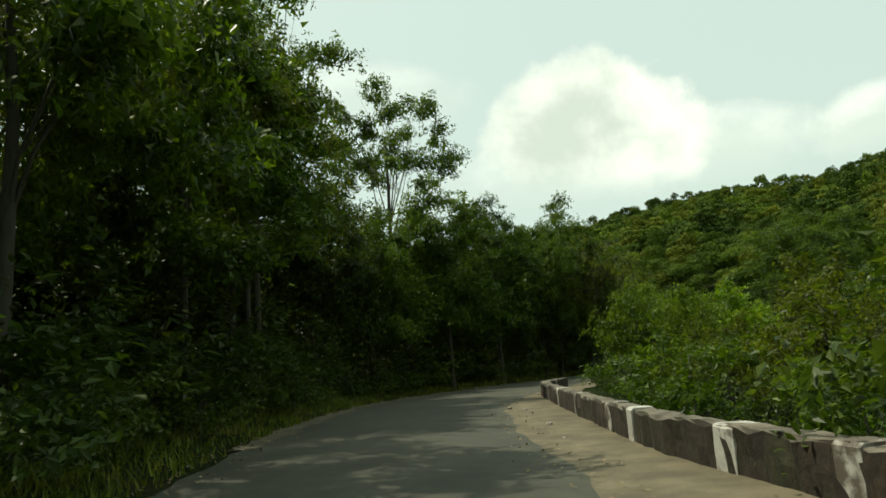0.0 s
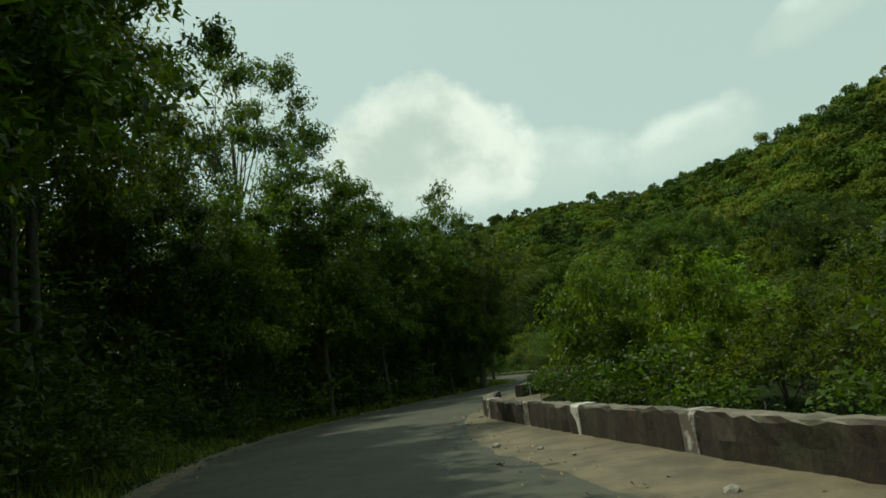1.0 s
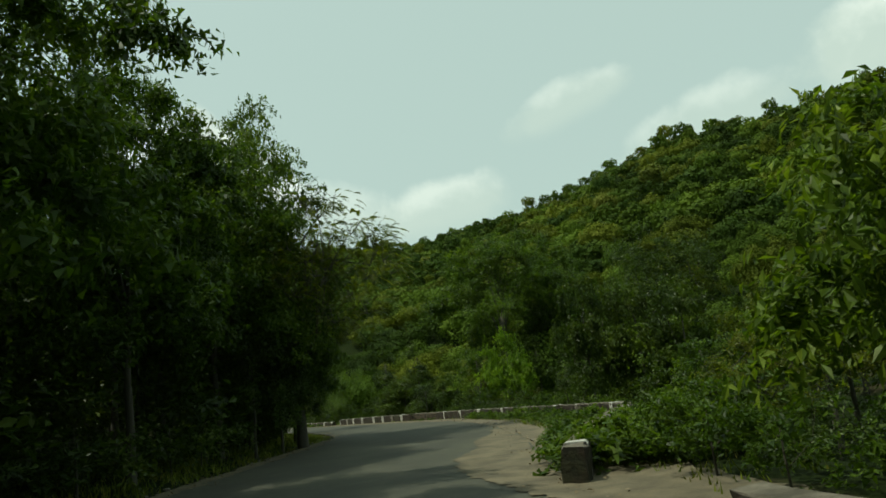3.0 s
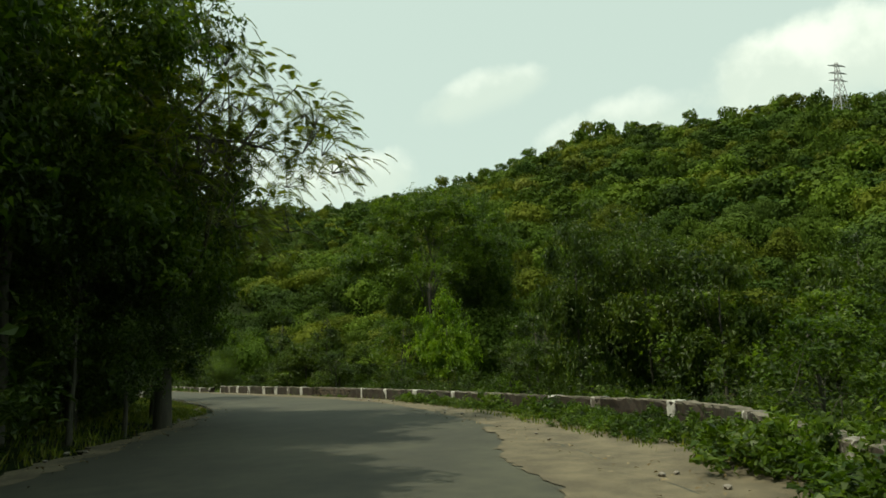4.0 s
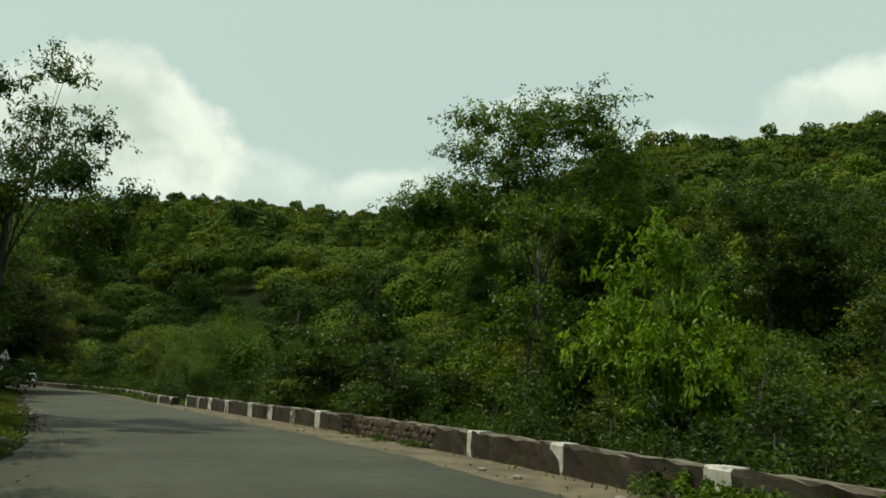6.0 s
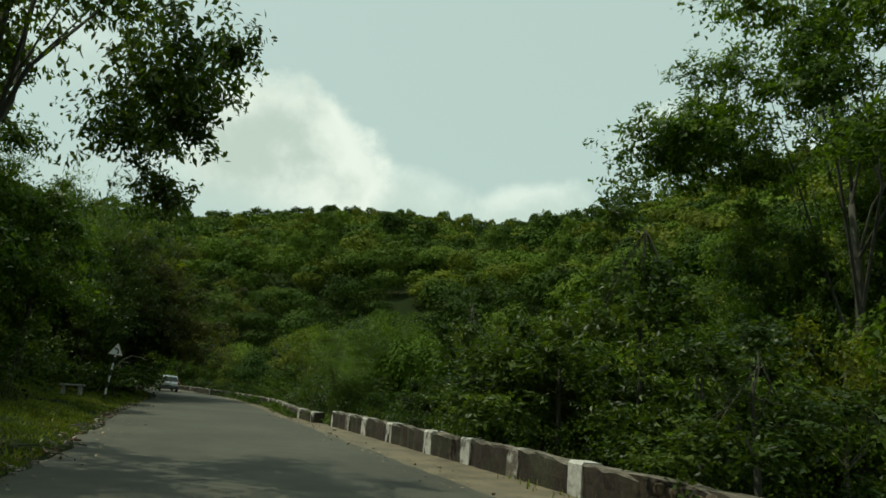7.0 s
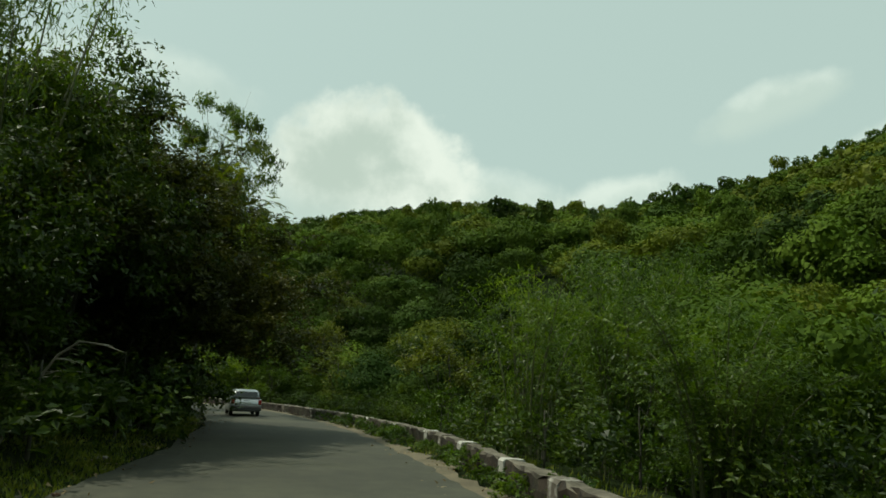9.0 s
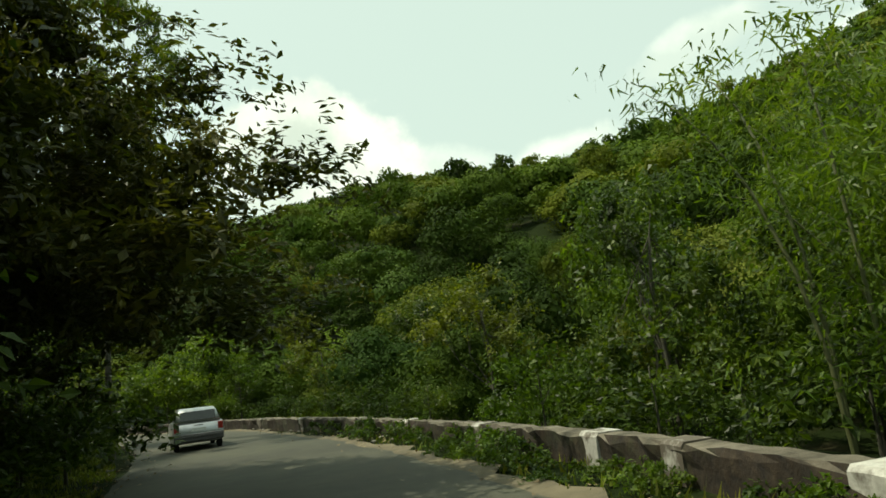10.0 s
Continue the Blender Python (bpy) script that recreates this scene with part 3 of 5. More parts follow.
def build_walls():
    rng = np.random.default_rng(11)
    labels = ["low blackened masonry parapet with whitewashed bands along road", "low parapet with white bands, overgrown with weeds", "low grey parapet with white end blocks on bend"]
    for k, pts in enumerate(WALLS):
        q, c, n, total = wall_strip(pts, 0, 1e9)
        root = tagged(new("parapet_wall"), labels[k], "parapet", kind="structure")
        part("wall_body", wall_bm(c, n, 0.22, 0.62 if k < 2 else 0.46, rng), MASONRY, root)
        for v in BANDS[k] + WORN[k]:
            at = float(q[np.argmin(np.abs(c[:, 1] - v))]) + 0.1
            wide = rng.uniform(0.40, 0.55)
            _, c2, n2, _ = wall_strip(pts, at, at + wide)
            if k == 1 and 76.6 < v < 83:
                continue
            part("white_band", wall_bm(c2, n2, 0.235, 0.64 if k < 2 else 0.48, rng, 0.006), WHITEWASH if v in BANDS[k] else WORNWASH, root, "flaking whitewashed band" if v in BANDS[k] else "worn grey band")
        if k == 1:
            exposed_stones(root, pts, 76.6, 83.2, 0.22)


def exposed_stones(root, pts, lo, hi, face):
    """Rough stones laid bare where the plaster has fallen off the road side of a parapet."""
    rng = np.random.default_rng(71)
    meshes = []
    for k in range(5):
        bm = bmesh.new()
        bmesh.ops.create_icosphere(bm, subdivisions=2, radius=1)
        for v in bm.verts:
            v.co *= 1 + rng.uniform(-0.16, 0.12)
            v.co = Vector([math.copysign(abs(c) ** 0.7, c) for c in v.co])
        me = bpy.data.meshes.new("stone")
        bm.to_mesh(me)
        bm.free()
        me.materials.append(BARE_STONE)
        meshes.append(me)
    q, c, n, _ = wall_strip(pts, 0, 1e9)
    pick = np.flatnonzero((c[:, 1] > lo) & (c[:, 1] < hi))
    for i in range(pick[0], pick[-1]):
        for row in range(3):
            if rng.random() < 0.2:
                continue
            a = c[i] + (c[i + 1] - c[i]) * (rng.uniform(0.1, 0.4) + 0.5 * (row % 2))
            p = a - n[i] * (face - 0.02)
            ob = new("stone", meshes[int(rng.integers(5))])
            ob.parent = root
            ob.matrix_world = Matrix.Translation((p[0], p[1], 0.12 + 0.18 * row + rng.uniform(-0.02, 0.02))) @ Matrix.Rotation(math.atan2(-n[i, 0], n[i, 1]) + rng.uniform(-0.2, 0.2), 4, "Z") @ Matrix.Diagonal((rng.uniform(0.12, 0.19), 0.055, rng.uniform(0.07, 0.11), 1))


build_ground()
strip("road", fine(LEFT), fine(RIGHT), 0.0, 0.0, ASPHALT, "narrow worn grey asphalt hill road with dusty edges", 8, 0.18, 0.16, 0.12)
wide = np.interp(MID[:, 1], [0, 40, 60, 95, 104, 110], [2.6, 2.6, 2.2, 1.9, 1.0, 0.2])
sh_out = RIGHT + unit(RIGHT - LEFT) * wide[:, None]
strip("shoulder", fine(RIGHT - unit(RIGHT - LEFT) * 0.5), fine(sh_out), -0.012, 0.03, SAND, "pale sandy earth shoulder between asphalt and parapet", 5, 0.1, 0.35, 0.0)
bend = (MID[:, 1] > 31) & (MID[:, 1] < 53)
spread = np.interp(RIGHT[:, 1], [31, 34, 37, 40, 42.5, 45.5, 48.5, 53], [0.3, 1.2, 2.1, 2.5, 1.6, 1.9, 0.9, 0.2])
strip("sand_spill", fine((RIGHT - unit(RIGHT - LEFT) * spread[:, None])[bend], 160), fine(RIGHT[bend], 160), 0.034, 0.014, SAND, "pale broken concrete and sand spread over asphalt edge", 6, 0.13, 0.05, 0.0)
inner, outer = LEFT + unit(RIGHT - LEFT) * 0.30, LEFT - unit(RIGHT - LEFT) * 0.45
near = (MID[:, 1] > 2) & (MID[:, 1] < 66)
strip("dusty_edge", fine(inner[near], 220), fine(outer[near], 220), 0.014, 0.004, SAND, "dusty sand strip along shaded road edge", 4, 0.28, 0.30, 0.0)
build_walls()


# ---- trees ----
def stand(proto, x, y, sx, sz, turn=0.0, sink=0.0, lean=0.0, label="", sy=None):
    z = float(height_at(x, y)[0]) - sink
    m = Matrix.Translation((x, y, z)) @ Matrix.Rotation(radians(turn), 4, "Z") @ Matrix.Rotation(radians(lean), 4, "Y") @ Matrix.Diagonal((sx, sy or sx, sz, 1))
    ob = copy_thing(proto, m)
    if label:
        ob["label"] = label
    return ob


# Prototypes, about 10 m high unless noted; each is scaled where it stands.
P_ROUND = make_tree("broadleaf_tree", 1, 10, ring_lobes(1, 26, 3.4, 1.6, 10.2, 1.4), 0.22, 19, 24, 0.28, LEAF, 0.2, 6.4, core=24)
P_FULL = make_tree("leafy_forest_tree", 21, 10, ring_lobes(21, 38, 3.7, 0.5, 10.2, 1.35, 0.52, 0.5), 0.20, 24, 24, 0.27, LEAF, 0.16, 6.0, 0.5, 0.6, core=32)
P_DENSE = make_tree("dense_dark_tree", 2, 10, ring_lobes(2, 28, 3.4, 0.6, 10.2, 1.45, 0.85, 0.45), 0.19, 21, 22, 0.32, LEAF_DARK, 0.15, 6.4, core=36)
P_OPEN = make_tree("open_crowned_tree", 3, 10, ring_lobes(3, 28, 4.2, 3.6, 10.2, 1.15, 0.45, 0.4), 0.20, 24, 26, 0.24, LEAF, 0.17, 7.4)
P_UMBRELLA = make_tree("umbrella_tree", 4, 10, ring_lobes(4, 36, 3.8, 3.8, 10.1, 1.1, 0.55, 0.4), 0.12, 42, 34, 0.20, LEAF, 0.14, 5.2, core=20)
P_NEAR = make_tree("overhanging_tree", 17, 10, ring_lobes(17, 38, 4.4, 2.4, 10.0, 1.25, 0.6, 0.45), 0.155, 29, 28, 0.22, LEAF_DARK, 0.2, 6.2, 0.45, 0.7, 0.2, whole=True, core=24)
P_RUST = make_tree("rusty_leaved_tree", 18, 10, ring_lobes(18, 44, 4.3, 0.9, 10.0, 1.25, 0.7, 0.45), 0.155, 28, 28, 0.22, LEAF_RUST, 0.2, 6.0, 0.45, 0.7, 0.2, whole=True, core=32)
P_FEATHER = make_tree("feathery_tree", 5, 10, ring_lobes(5, 28, 4.2, 2.0, 10.0, 1.4, 0.6, 0.5), 0.18, 20, 24, 0.28, LEAF_FOREST, 0.14, 6.6, 0.35, 0.9, core=24)
P_SLENDER = make_tree("slender_tree", 6, 10, ring_lobes(6, 11, 1.7, 3.6, 10.1, 1.0, 0.9, 0.4), 0.22, 18, 22, 0.26, LEAF_DARK, 0.1, 8.2)
# leaf colour darkened for the shaded hollow behind the parapet
P_BIGLEAF = make_tree("big_leaved_tree", 7, 5, ring_lobes(7, 18, 2.0, 0.8, 5.0, 0.85, 0.8, 0.45), 0.20, 13, 28, 0.2, LEAF_DARK, 0.08, 3.6, 0.42, 1.2, whole=True, core=10)
P_LIME = make_tree("lime_green_shrub", 8, 5, ring_lobes(8, 26, 2.1, 0.8, 4.7, 0.9, 0.7, 0.30), 0.185, 18, 24, 0.19, LEAF_LIME, 0.06, 3.4, 0.5, 0.6, whole=True)
P_FRESH = make_tree("fresh_leaved_shrub", 24, 5, ring_lobes(24, 20, 2.0, 0.6, 5.0, 0.85, 0.75, 0.45), 0.19, 13, 24, 0.2, LEAF_FRESH, 0.06, 3.4, 0.45, 1.0, whole=True)
P_SHRUB = make_tree("undergrowth_shrub", 10, 2.4, ring_lobes(10, 9, 1.25, 0.2, 2.3, 0.65, 0.7, 0.5), 0.145, 8, 13, 0.17, LEAF, 0.03, 1.4, whole=True, core=8)
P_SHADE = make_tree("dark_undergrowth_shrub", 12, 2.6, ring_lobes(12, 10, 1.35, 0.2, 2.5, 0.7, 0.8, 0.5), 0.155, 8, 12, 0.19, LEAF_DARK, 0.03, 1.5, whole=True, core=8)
P_SIDE = make_tree("valley_edge_tree", 22, 7, ring_lobes(22, 16, 2.4, 0.8, 7.2, 1.0, 0.8, 0.5), 0.17, 13, 22, 0.22, LEAF_FOREST, 0.1, 4.6, whole=True, core=10)
P_OLIVE = make_tree("olive_green_tree", 9, 8, ring_lobes(9, 15, 2.9, 1.4, 8.2, 1.2, 0.75, 0.5), 0.19, 16, 20, 0.28, LEAF_OLIVE, 0.12, 5.8, 0.65, core=14)
P_MID = make_tree("valley_tree", 14, 8, ring_lobes(14, 15, 2.9, 1.2, 8.2, 1.2, 0.8, 0.5), 0.19, 16, 20, 0.28, LEAF, 0.12, 5.8, 0.65, core=14)
P_MIDDARK = make_tree("dark_valley_tree", 15, 8, ring_lobes(15, 15, 2.7, 1.0, 8.2, 1.2, 0.9, 0.45), 0.19, 16, 20, 0.28, LEAF_DARK, 0.12, 5.8, 0.65, core=14)
P_WEED = make_tree("wayside_weed", 16, 1.0, ring_lobes(16, 6, 0.6, 0.08, 0.9, 0.3, 0.7, 0.5), 0.12, 8, 11, 0.08, LEAF, 0.012, 0.5)


def make_bamboo(seed, canes=22):
    """A clump of arching canes with fine hanging leaves, 10 m high."""
    rng = np.random.default_rng(seed)
    root = new("bamboo_clump")
    pos, nr = [], []
    for i in range(canes):
        q, f = rng.uniform(0, 6.283), rng.uniform(0.15, 1.0)
        d = Vector((math.cos(q), math.sin(q), 0))
        h, arch = rng.uniform(7.0, 10.5), rng.uniform(1.2, 3.6) * f
        b0 = d * rng.uniform(0.1, 0.8)
        pts = [b0 + d * arch * (t**2.2) + Vector((0, 0, h * (t - 0.22 * f * t**4))) for t in (0, 0.2, 0.4, 0.6, 0.75, 0.88, 1.0)]
        bm = bmesh.new()
        tube(bm, pts, [0.045, 0.042, 0.036, 0.028, 0.02, 0.013, 0.005], 4)
        part("cane", bm, CANE, root, smooth=True)
        for t in rng.uniform(0.15, 1.0, 55):
            k = min(int(t * 6), 5)
            p = pts[k].lerp(pts[k + 1], t * 6 - k)
            c = np.array(p) + rng.normal(size=3) * (0.30 + 0.15 * (1 - t))
            m = 13
            o = c + rng.normal(size=(m, 3)) * 0.16
            pos.append(o)
            nr.append(unit(np.tile([d.x * 0.7, d.y * 0.7, 0.5], (m, 1)) + rng.normal(size=(m, 3)) * 0.6))
    me = foliage("foliage", leaf_tris(rng, np.concatenate(pos), np.concatenate(nr), 0.22, 0.2, 1.6), LEAF_BAMBOO)
    new("foliage", me).parent = root
    return root


def make_frond_tree(name, seed, lobes, per, material, trunk_r, trunk_h):
    """A tree whose leaves are drooping feathers of paired leaflets, 10 m high."""
    rng = np.random.default_rng(seed)
    root = new(name)
    twigs = trunk_bm(rng, trunk_h, trunk_r, [Vector(c) for c, r in lobes], most=30)
    tris = []
    for c, r in lobes:
        c, r = np.asarray(c), np.asarray(r)
        for _ in range(per):
            d = unit(rng.normal(size=3))
            p = c + d * r * rng.uniform(0.2, 1.05)
            way = unit(np.array([c[0], c[1], 0]) * 0.12 + d * [1, 1, 0.5] + rng.normal(size=3) * 0.35)
            n, long = 8, rng.uniform(0.28, 0.48)
            u = np.linspace(0.12, 1, n)[:, None]
            line = p + way * long * u - np.array([0, 0, 0.42 * long]) * u**2
            side = unit(np.cross(way, [0, 0, 1]) + rng.normal(size=3) * 0.15)
            size = 0.13 * (1.15 - 0.55 * np.abs(u - 0.4)) * rng.uniform(0.8, 1.2)
            for s in (-1, 1):
                tip = line + side * s * size + way * size * 0.45 - np.array([0, 0, 0.35]) * size
                tris.append(np.stack([line - way * size * 0.17, tip, line + way * size * 0.17], 1))
        for _ in range(5):
            e = Vector(c + unit(rng.normal(size=3)) * r * 1.05)
            m = Vector(c).lerp(e, 0.5) + Vector((0, 0, 0.15))
            tube(twigs, [Vector(c) * 0.96, m, e], [0.018, 0.011, 0.004], 3)
    part("trunk", twigs, BARK, root, smooth=True)
    leaves = np.concatenate(tris)
    HIGH[root.name] = float(np.percentile(leaves[:, :, 2], 99.3))
    new("crown", foliage("crown", leaves, material)).parent = root
    return root


P_FROND = make_frond_tree("feather_leaved_tree", 23, ring_lobes(23, 60, 4.4, 2.4, 10.0, 1.15, 0.5, 0.40), 40, LEAF_FOREST, 0.2, 6.4)
P_BAMBOO = make_bamboo(13)
P_PLUME = make_bamboo(19, 7)
HIGH[P_BAMBOO.name] = HIGH[P_PLUME.name] = 10.2


# Taller builds of the same kinds, about 16 m, for the high forest.
TALL = {
    P_ROUND: make_tree("broadleaf_tree", 41, 16, ring_lobes(41, 50, 4.7, 1.6, 16.2, 1.8, 0.62, 0.4), 0.26, 21, 25, 0.32, LEAF, 0.24, 10.4, core=26),
    P_FULL: make_tree("leafy_forest_tree", 42, 16, ring_lobes(42, 64, 4.9, 0.4, 16.2, 1.75, 0.56, 0.28), 0.25, 21, 25, 0.31, LEAF, 0.20, 10.0, 0.5, 0.6, core=30),
    P_DENSE: make_tree("dense_dark_tree", 43, 16, ring_lobes(43, 52, 4.6, 0.5, 16.2, 1.85, 0.75, 0.30), 0.25, 20, 24, 0.34, LEAF_DARK, 0.18, 10.4, core=38),
    P_OPEN: make_tree("open_crowned_tree", 44, 16, ring_lobes(44, 34, 5.8, 7.5, 16.2, 1.35, 0.42, 0.4), 0.21, 24, 26, 0.26, LEAF, 0.22, 12.0),
    P_FEATHER: make_tree("feathery_tree", 45, 16, ring_lobes(45, 54, 5.2, 1.8, 16.0, 1.8, 0.52, 0.35), 0.22, 17, 25, 0.31, LEAF_FOREST, 0.18, 10.6, 0.38, 0.8, core=6),
}
PROTOS = [*TALL.values(), P_FROND, P_FRESH, P_ROUND, P_DENSE, P_OPEN, P_UMBRELLA, P_FEATHER, P_SLENDER, P_BIGLEAF, P_LIME, P_OLIVE, P_SHRUB, P_SHADE, P_BAMBOO, P_MID, P_MIDDARK, P_WEED, P_NEAR, P_RUST, P_FULL, P_SIDE, P_PLUME]
for p, label, cat in (
    (P_ROUND, "green broadleaf roadside tree with rounded leafy crown", "tree"),
    (P_FULL, "leafy green forest tree with crown reaching undergrowth", "tree"),
    (P_SIDE, "olive-green leafy tree beyond parapet", "tree"),
    (P_PLUME, "few arching bamboo canes leaning over parapet", "bamboo"),
    (P_DENSE, "dark green tree with dense shaded crown to ground", "tree"),
    (P_OPEN, "tall open-crowned tree with bare limbs against sky", "tree"),
    (P_UMBRELLA, "tall umbrella-crowned tree standing above valley scrub", "tree"),
    (P_FEATHER, "dark feathery-leaved tree overhanging road", "tree"),
    (P_SLENDER, "slender dark young tree with thin trunk", "tree"),
    (P_BIGLEAF, "young tree with large drooping green leaves behind parapet", "tree"),
    (P_FRESH, "fresh green leafy shrub behind parapet", "bush"),
    (P_LIME, "bright lime-green leafy bush behind parapet", "bush"),
    (P_OLIVE, "yellowish olive-green tree on valley side", "tree"),
    (P_SHRUB, "green leafy roadside shrub", "bush"),
    (P_SHADE, "dark shaded undergrowth bush under trees", "bush"),
    (P_NEAR, "dark leafy tree with limbs overhanging road", "tree"),
    (P_FROND, "tree with drooping feather-shaped leaves hanging over road", "tree"),
    (P_RUST, "dark rusty-green tree overhanging road edge", "tree"),
    (P_MID, "green valley-side tree among mixed scrub", "tree"),
    (P_MIDDARK, "dark green valley-side tree among mixed scrub", "tree"),
    (P_WEED, "low green weed clump at parapet foot", "weed"),
    (P_BAMBOO, "arching green bamboo clump with fine leaves", "bamboo"),
):
    tagged(p, label, cat)
    if p in TALL:
        tagged(TALL[p], label, cat)

# Forest on the outer side of the first bend: x, y, width, top above the road, turn.
def rise(proto, x, y, sx, top, turn, label="", sy=None):
    """Stand a prototype, or its taller build, so that its top comes to the given level."""
    need = top - float(height_at(x, y)[0])
    if proto in TALL and need > 12.5 * sx:
        proto, sx = TALL[proto], sx / 1.3
    return stand(proto, x, y, sx, need / HIGH[proto.name], turn, label=label, sy=sy)


for x, y, sx, top, q, p in (
    (-12.2, -8, 1.3, 17, 20, P_FEATHER), (-10.4, -0.5, 1.3, 16, 140, P_FULL), (-15.4, 4, 1.3, 20, 140, P_FEATHER), (-11.4, 10, 1.3, 17, 75, P_FULL), (-13.5, 14, 1.25, 20, 260, P_FEATHER),
    (-12.4, 19, 1.3, 19.5, 10, P_FEATHER), (-16, 26, 1.4, 21, 200, P_ROUND), (-12.0, 29, 1.0, 14.5, 300, P_DENSE), (-16.5, 36, 1.35, 19, 33, P_FEATHER),
    (-7.2, 39.5, 0.9, 12.8, 120, P_ROUND), (-11.5, 43, 1.2, 17, 210, P_DENSE), (-5.0, 47.5, 0.95, 13.0, 80, P_DENSE), (1.4, 55, 0.9, 13.5, 45, P_DENSE), (-20, 8, 1.5, 21, 95, P_DENSE), (-21, 20, 1.5, 23, 15, P_ROUND),
    (-22, -8, 1.5, 22, 180, P_ROUND), (-18, -14, 1.4, 20, 270, P_DENSE), (-9.4, 34.4, 0.8, 11.5, 5, P_DENSE),
):
    rise(p, x, y, sx, top, q)
rise(P_OPEN, -10.4, 52.8, 1.65, 30.5, 60, "tall open-crowned tree with pale bare limbs above forest")
rise(P_OPEN, -12.6, 21.0, 1.4, 23.0, 140, "tall tree with high leafy crown over forest edge")
rise(P_FULL, -4.2, 40.0, 1.1, 16.8, 250)
rise(P_FULL, -9.0, 33.2, 0.95, 12.6, 95)
rise(P_FULL, -0.4, 47.6, 0.95, 13.2, 15)
rise(P_FULL, -0.6, 51.8, 0.9, 17.6, 205)
rise(P_FULL, 3.8, 55.8, 1.0, 14.6, 320)
rise(P_FULL, 6.0, 59.4, 0.95, 18.6, 130)
rise(P_FULL, 9.4, 63.4, 0.8, 13.4, 10)
rise(P_DENSE, -4.6, 62, 1.2, 18, 10)

# Trees on the inner side of the second bend and along the straight.
for x, y, sx, top, q, p in (
    (8.9, 60.4, 1.35, 14.2, 200, P_FROND), (7.4, 63.4, 1.0, 13.0, 120, P_NEAR), (10.1, 65.6, 0.8, 10.0, 20, P_FULL), (5.6, 64.5, 1.15, 13.5, 30, P_DENSE), (9.8, 71.0, 0.8, 10.5, 320, P_FEATHER), (5.0, 71, 1.2, 15, 140, P_DENSE),
    (10.2, 80, 0.95, 9.5, 55, P_FULL), (8.5, 90, 1.2, 14, 70, P_FULL), (10.6, 99, 0.9, 9.5, 155, P_ROUND),
    (9.0, 105, 1.2, 14, 340, P_FULL), (12.6, 106, 0.8, 9, 110, P_FULL), (8.5, 113, 1.2, 14.5, 240, P_ROUND), (13.2, 113.0, 0.75, 9.0, 99, P_FULL), (16.6, 122.2, 0.80, 11.3, 30, P_DENSE), (18.3, 126.0, 0.95, 9.0, 100, P_RUST),
    (12.6, 121.8, 0.9, 12.4, 290, P_ROUND), (18.0, 127.0, 1.3, 8.9, 250, P_RUST), (15.4, 124.0, 1.2, 11.0, 40, P_RUST), (17.9, 128.8, 0.95, 11.5, 75, P_FROND), (16.2, 130.2, 1.2, 9.6, 140, P_RUST), (14.0, 128.6, 1.15, 13.0, 75, P_DENSE), (15.6, 117.5, 0.7, 7.5, 201, P_DENSE), (11.0, 130, 1.1, 14, 66, P_DENSE), (15.6, 134.5, 0.8, 9.5, 222, P_DENSE),
    (12.5, 142, 1.0, 14, 12, P_ROUND), (13.8, 150, 0.85, 11, 81, P_DENSE), (8.0, 158, 1.1, 14, 99, P_DENSE), (1.0, 166, 1.1, 13, 9, P_ROUND), (-8, 172, 1.2, 14, 50, P_DENSE),
):
    rise(p, x, y, sx, top, q)
rise(P_NEAR, 15.3, 87.2, 0.92, 11.6, 140, "dark overhanging tree with spreading limbs above road")
rise(P_OPEN, 18.3, 144.0, 0.78, 18.8, 15, "pale open-crowned tree behind darker roadside trees")
rise(P_PLUME, 15.2, 119.2, 1.0, 15.4, 30, "tall bamboo plumes rising above roadside trees")
rise(P_BAMBOO, 9.4, 110.5, 1.2, 12.6, 80, "tall bamboo clump rising above roadside trees")
for x, y, top in ((7.2, 58.2, 5.5), (8.8, 60.8, 5.0), (5.4, 56.0, 6.0)):
    rise(P_DENSE, x, y, 0.5, top, 60 * x)

# Valley side behind the parapets.
rise(P_FRESH, 6.9, 23.6, 0.95, 5.3, 0)
rise(P_FRESH, 9.6, 28.6, 1.3, 5.6, 75)
rise(P_FRESH, 8.6, 19.0, 0.9, 4.4, 160)
stand(P_LIME, 11.6, 22.6, 1.15, 1.3, 120)
for x, y, k in ((5.6, 29.0, 0.7), (6.8, 31.2, 0.8), (5.0, 26.2, 0.6), (8.4, 33.0, 0.8), (4.6, 23.4, 0.6), (10.4, 33.6, 0.9)):
    stand(P_SHRUB, x, y, k, k, 40 * k)
stand(P_SIDE, 13.8, 18.5, 1.0, 0.85, 10)
rise(P_ROUND, 50.5, 93.5, 1.0, 17.5, 33)
rise(P_DENSE, 48.0, 92.5, 0.8, 12.5, 133)
rise(P_FULL, 44.0, 97.0, 0.8, 11.5, 210)
rise(P_UMBRELLA, 43.4, 92.2, 2.05, 20.2, 25, "tall umbrella-crowned tree standing above valley scrub")
rise(P_ROUND, 53.3, 95.3, 0.95, 21.0, 70)
rise(P_LIME, 31.2, 73.9, 0.95, 6.6, 200)
rise(P_MID, 32.0, 80.6, 0.75, 5.6, 20)
for x, y, k in ((27.6, 71.2, 0.8), (28.6, 73.6, 1.0), (27.9, 75.8, 0.9), (29.4, 77.6, 1.0), (27.2, 68.4, 0.9), (29.6, 70.2, 1.0), (26.9, 66.0, 0.8)):
    stand(P_SHADE, x, y, k, k, 53 * y)
rise(P_SLENDER, 29.4, 87.8, 0.75, 7.3, 0)
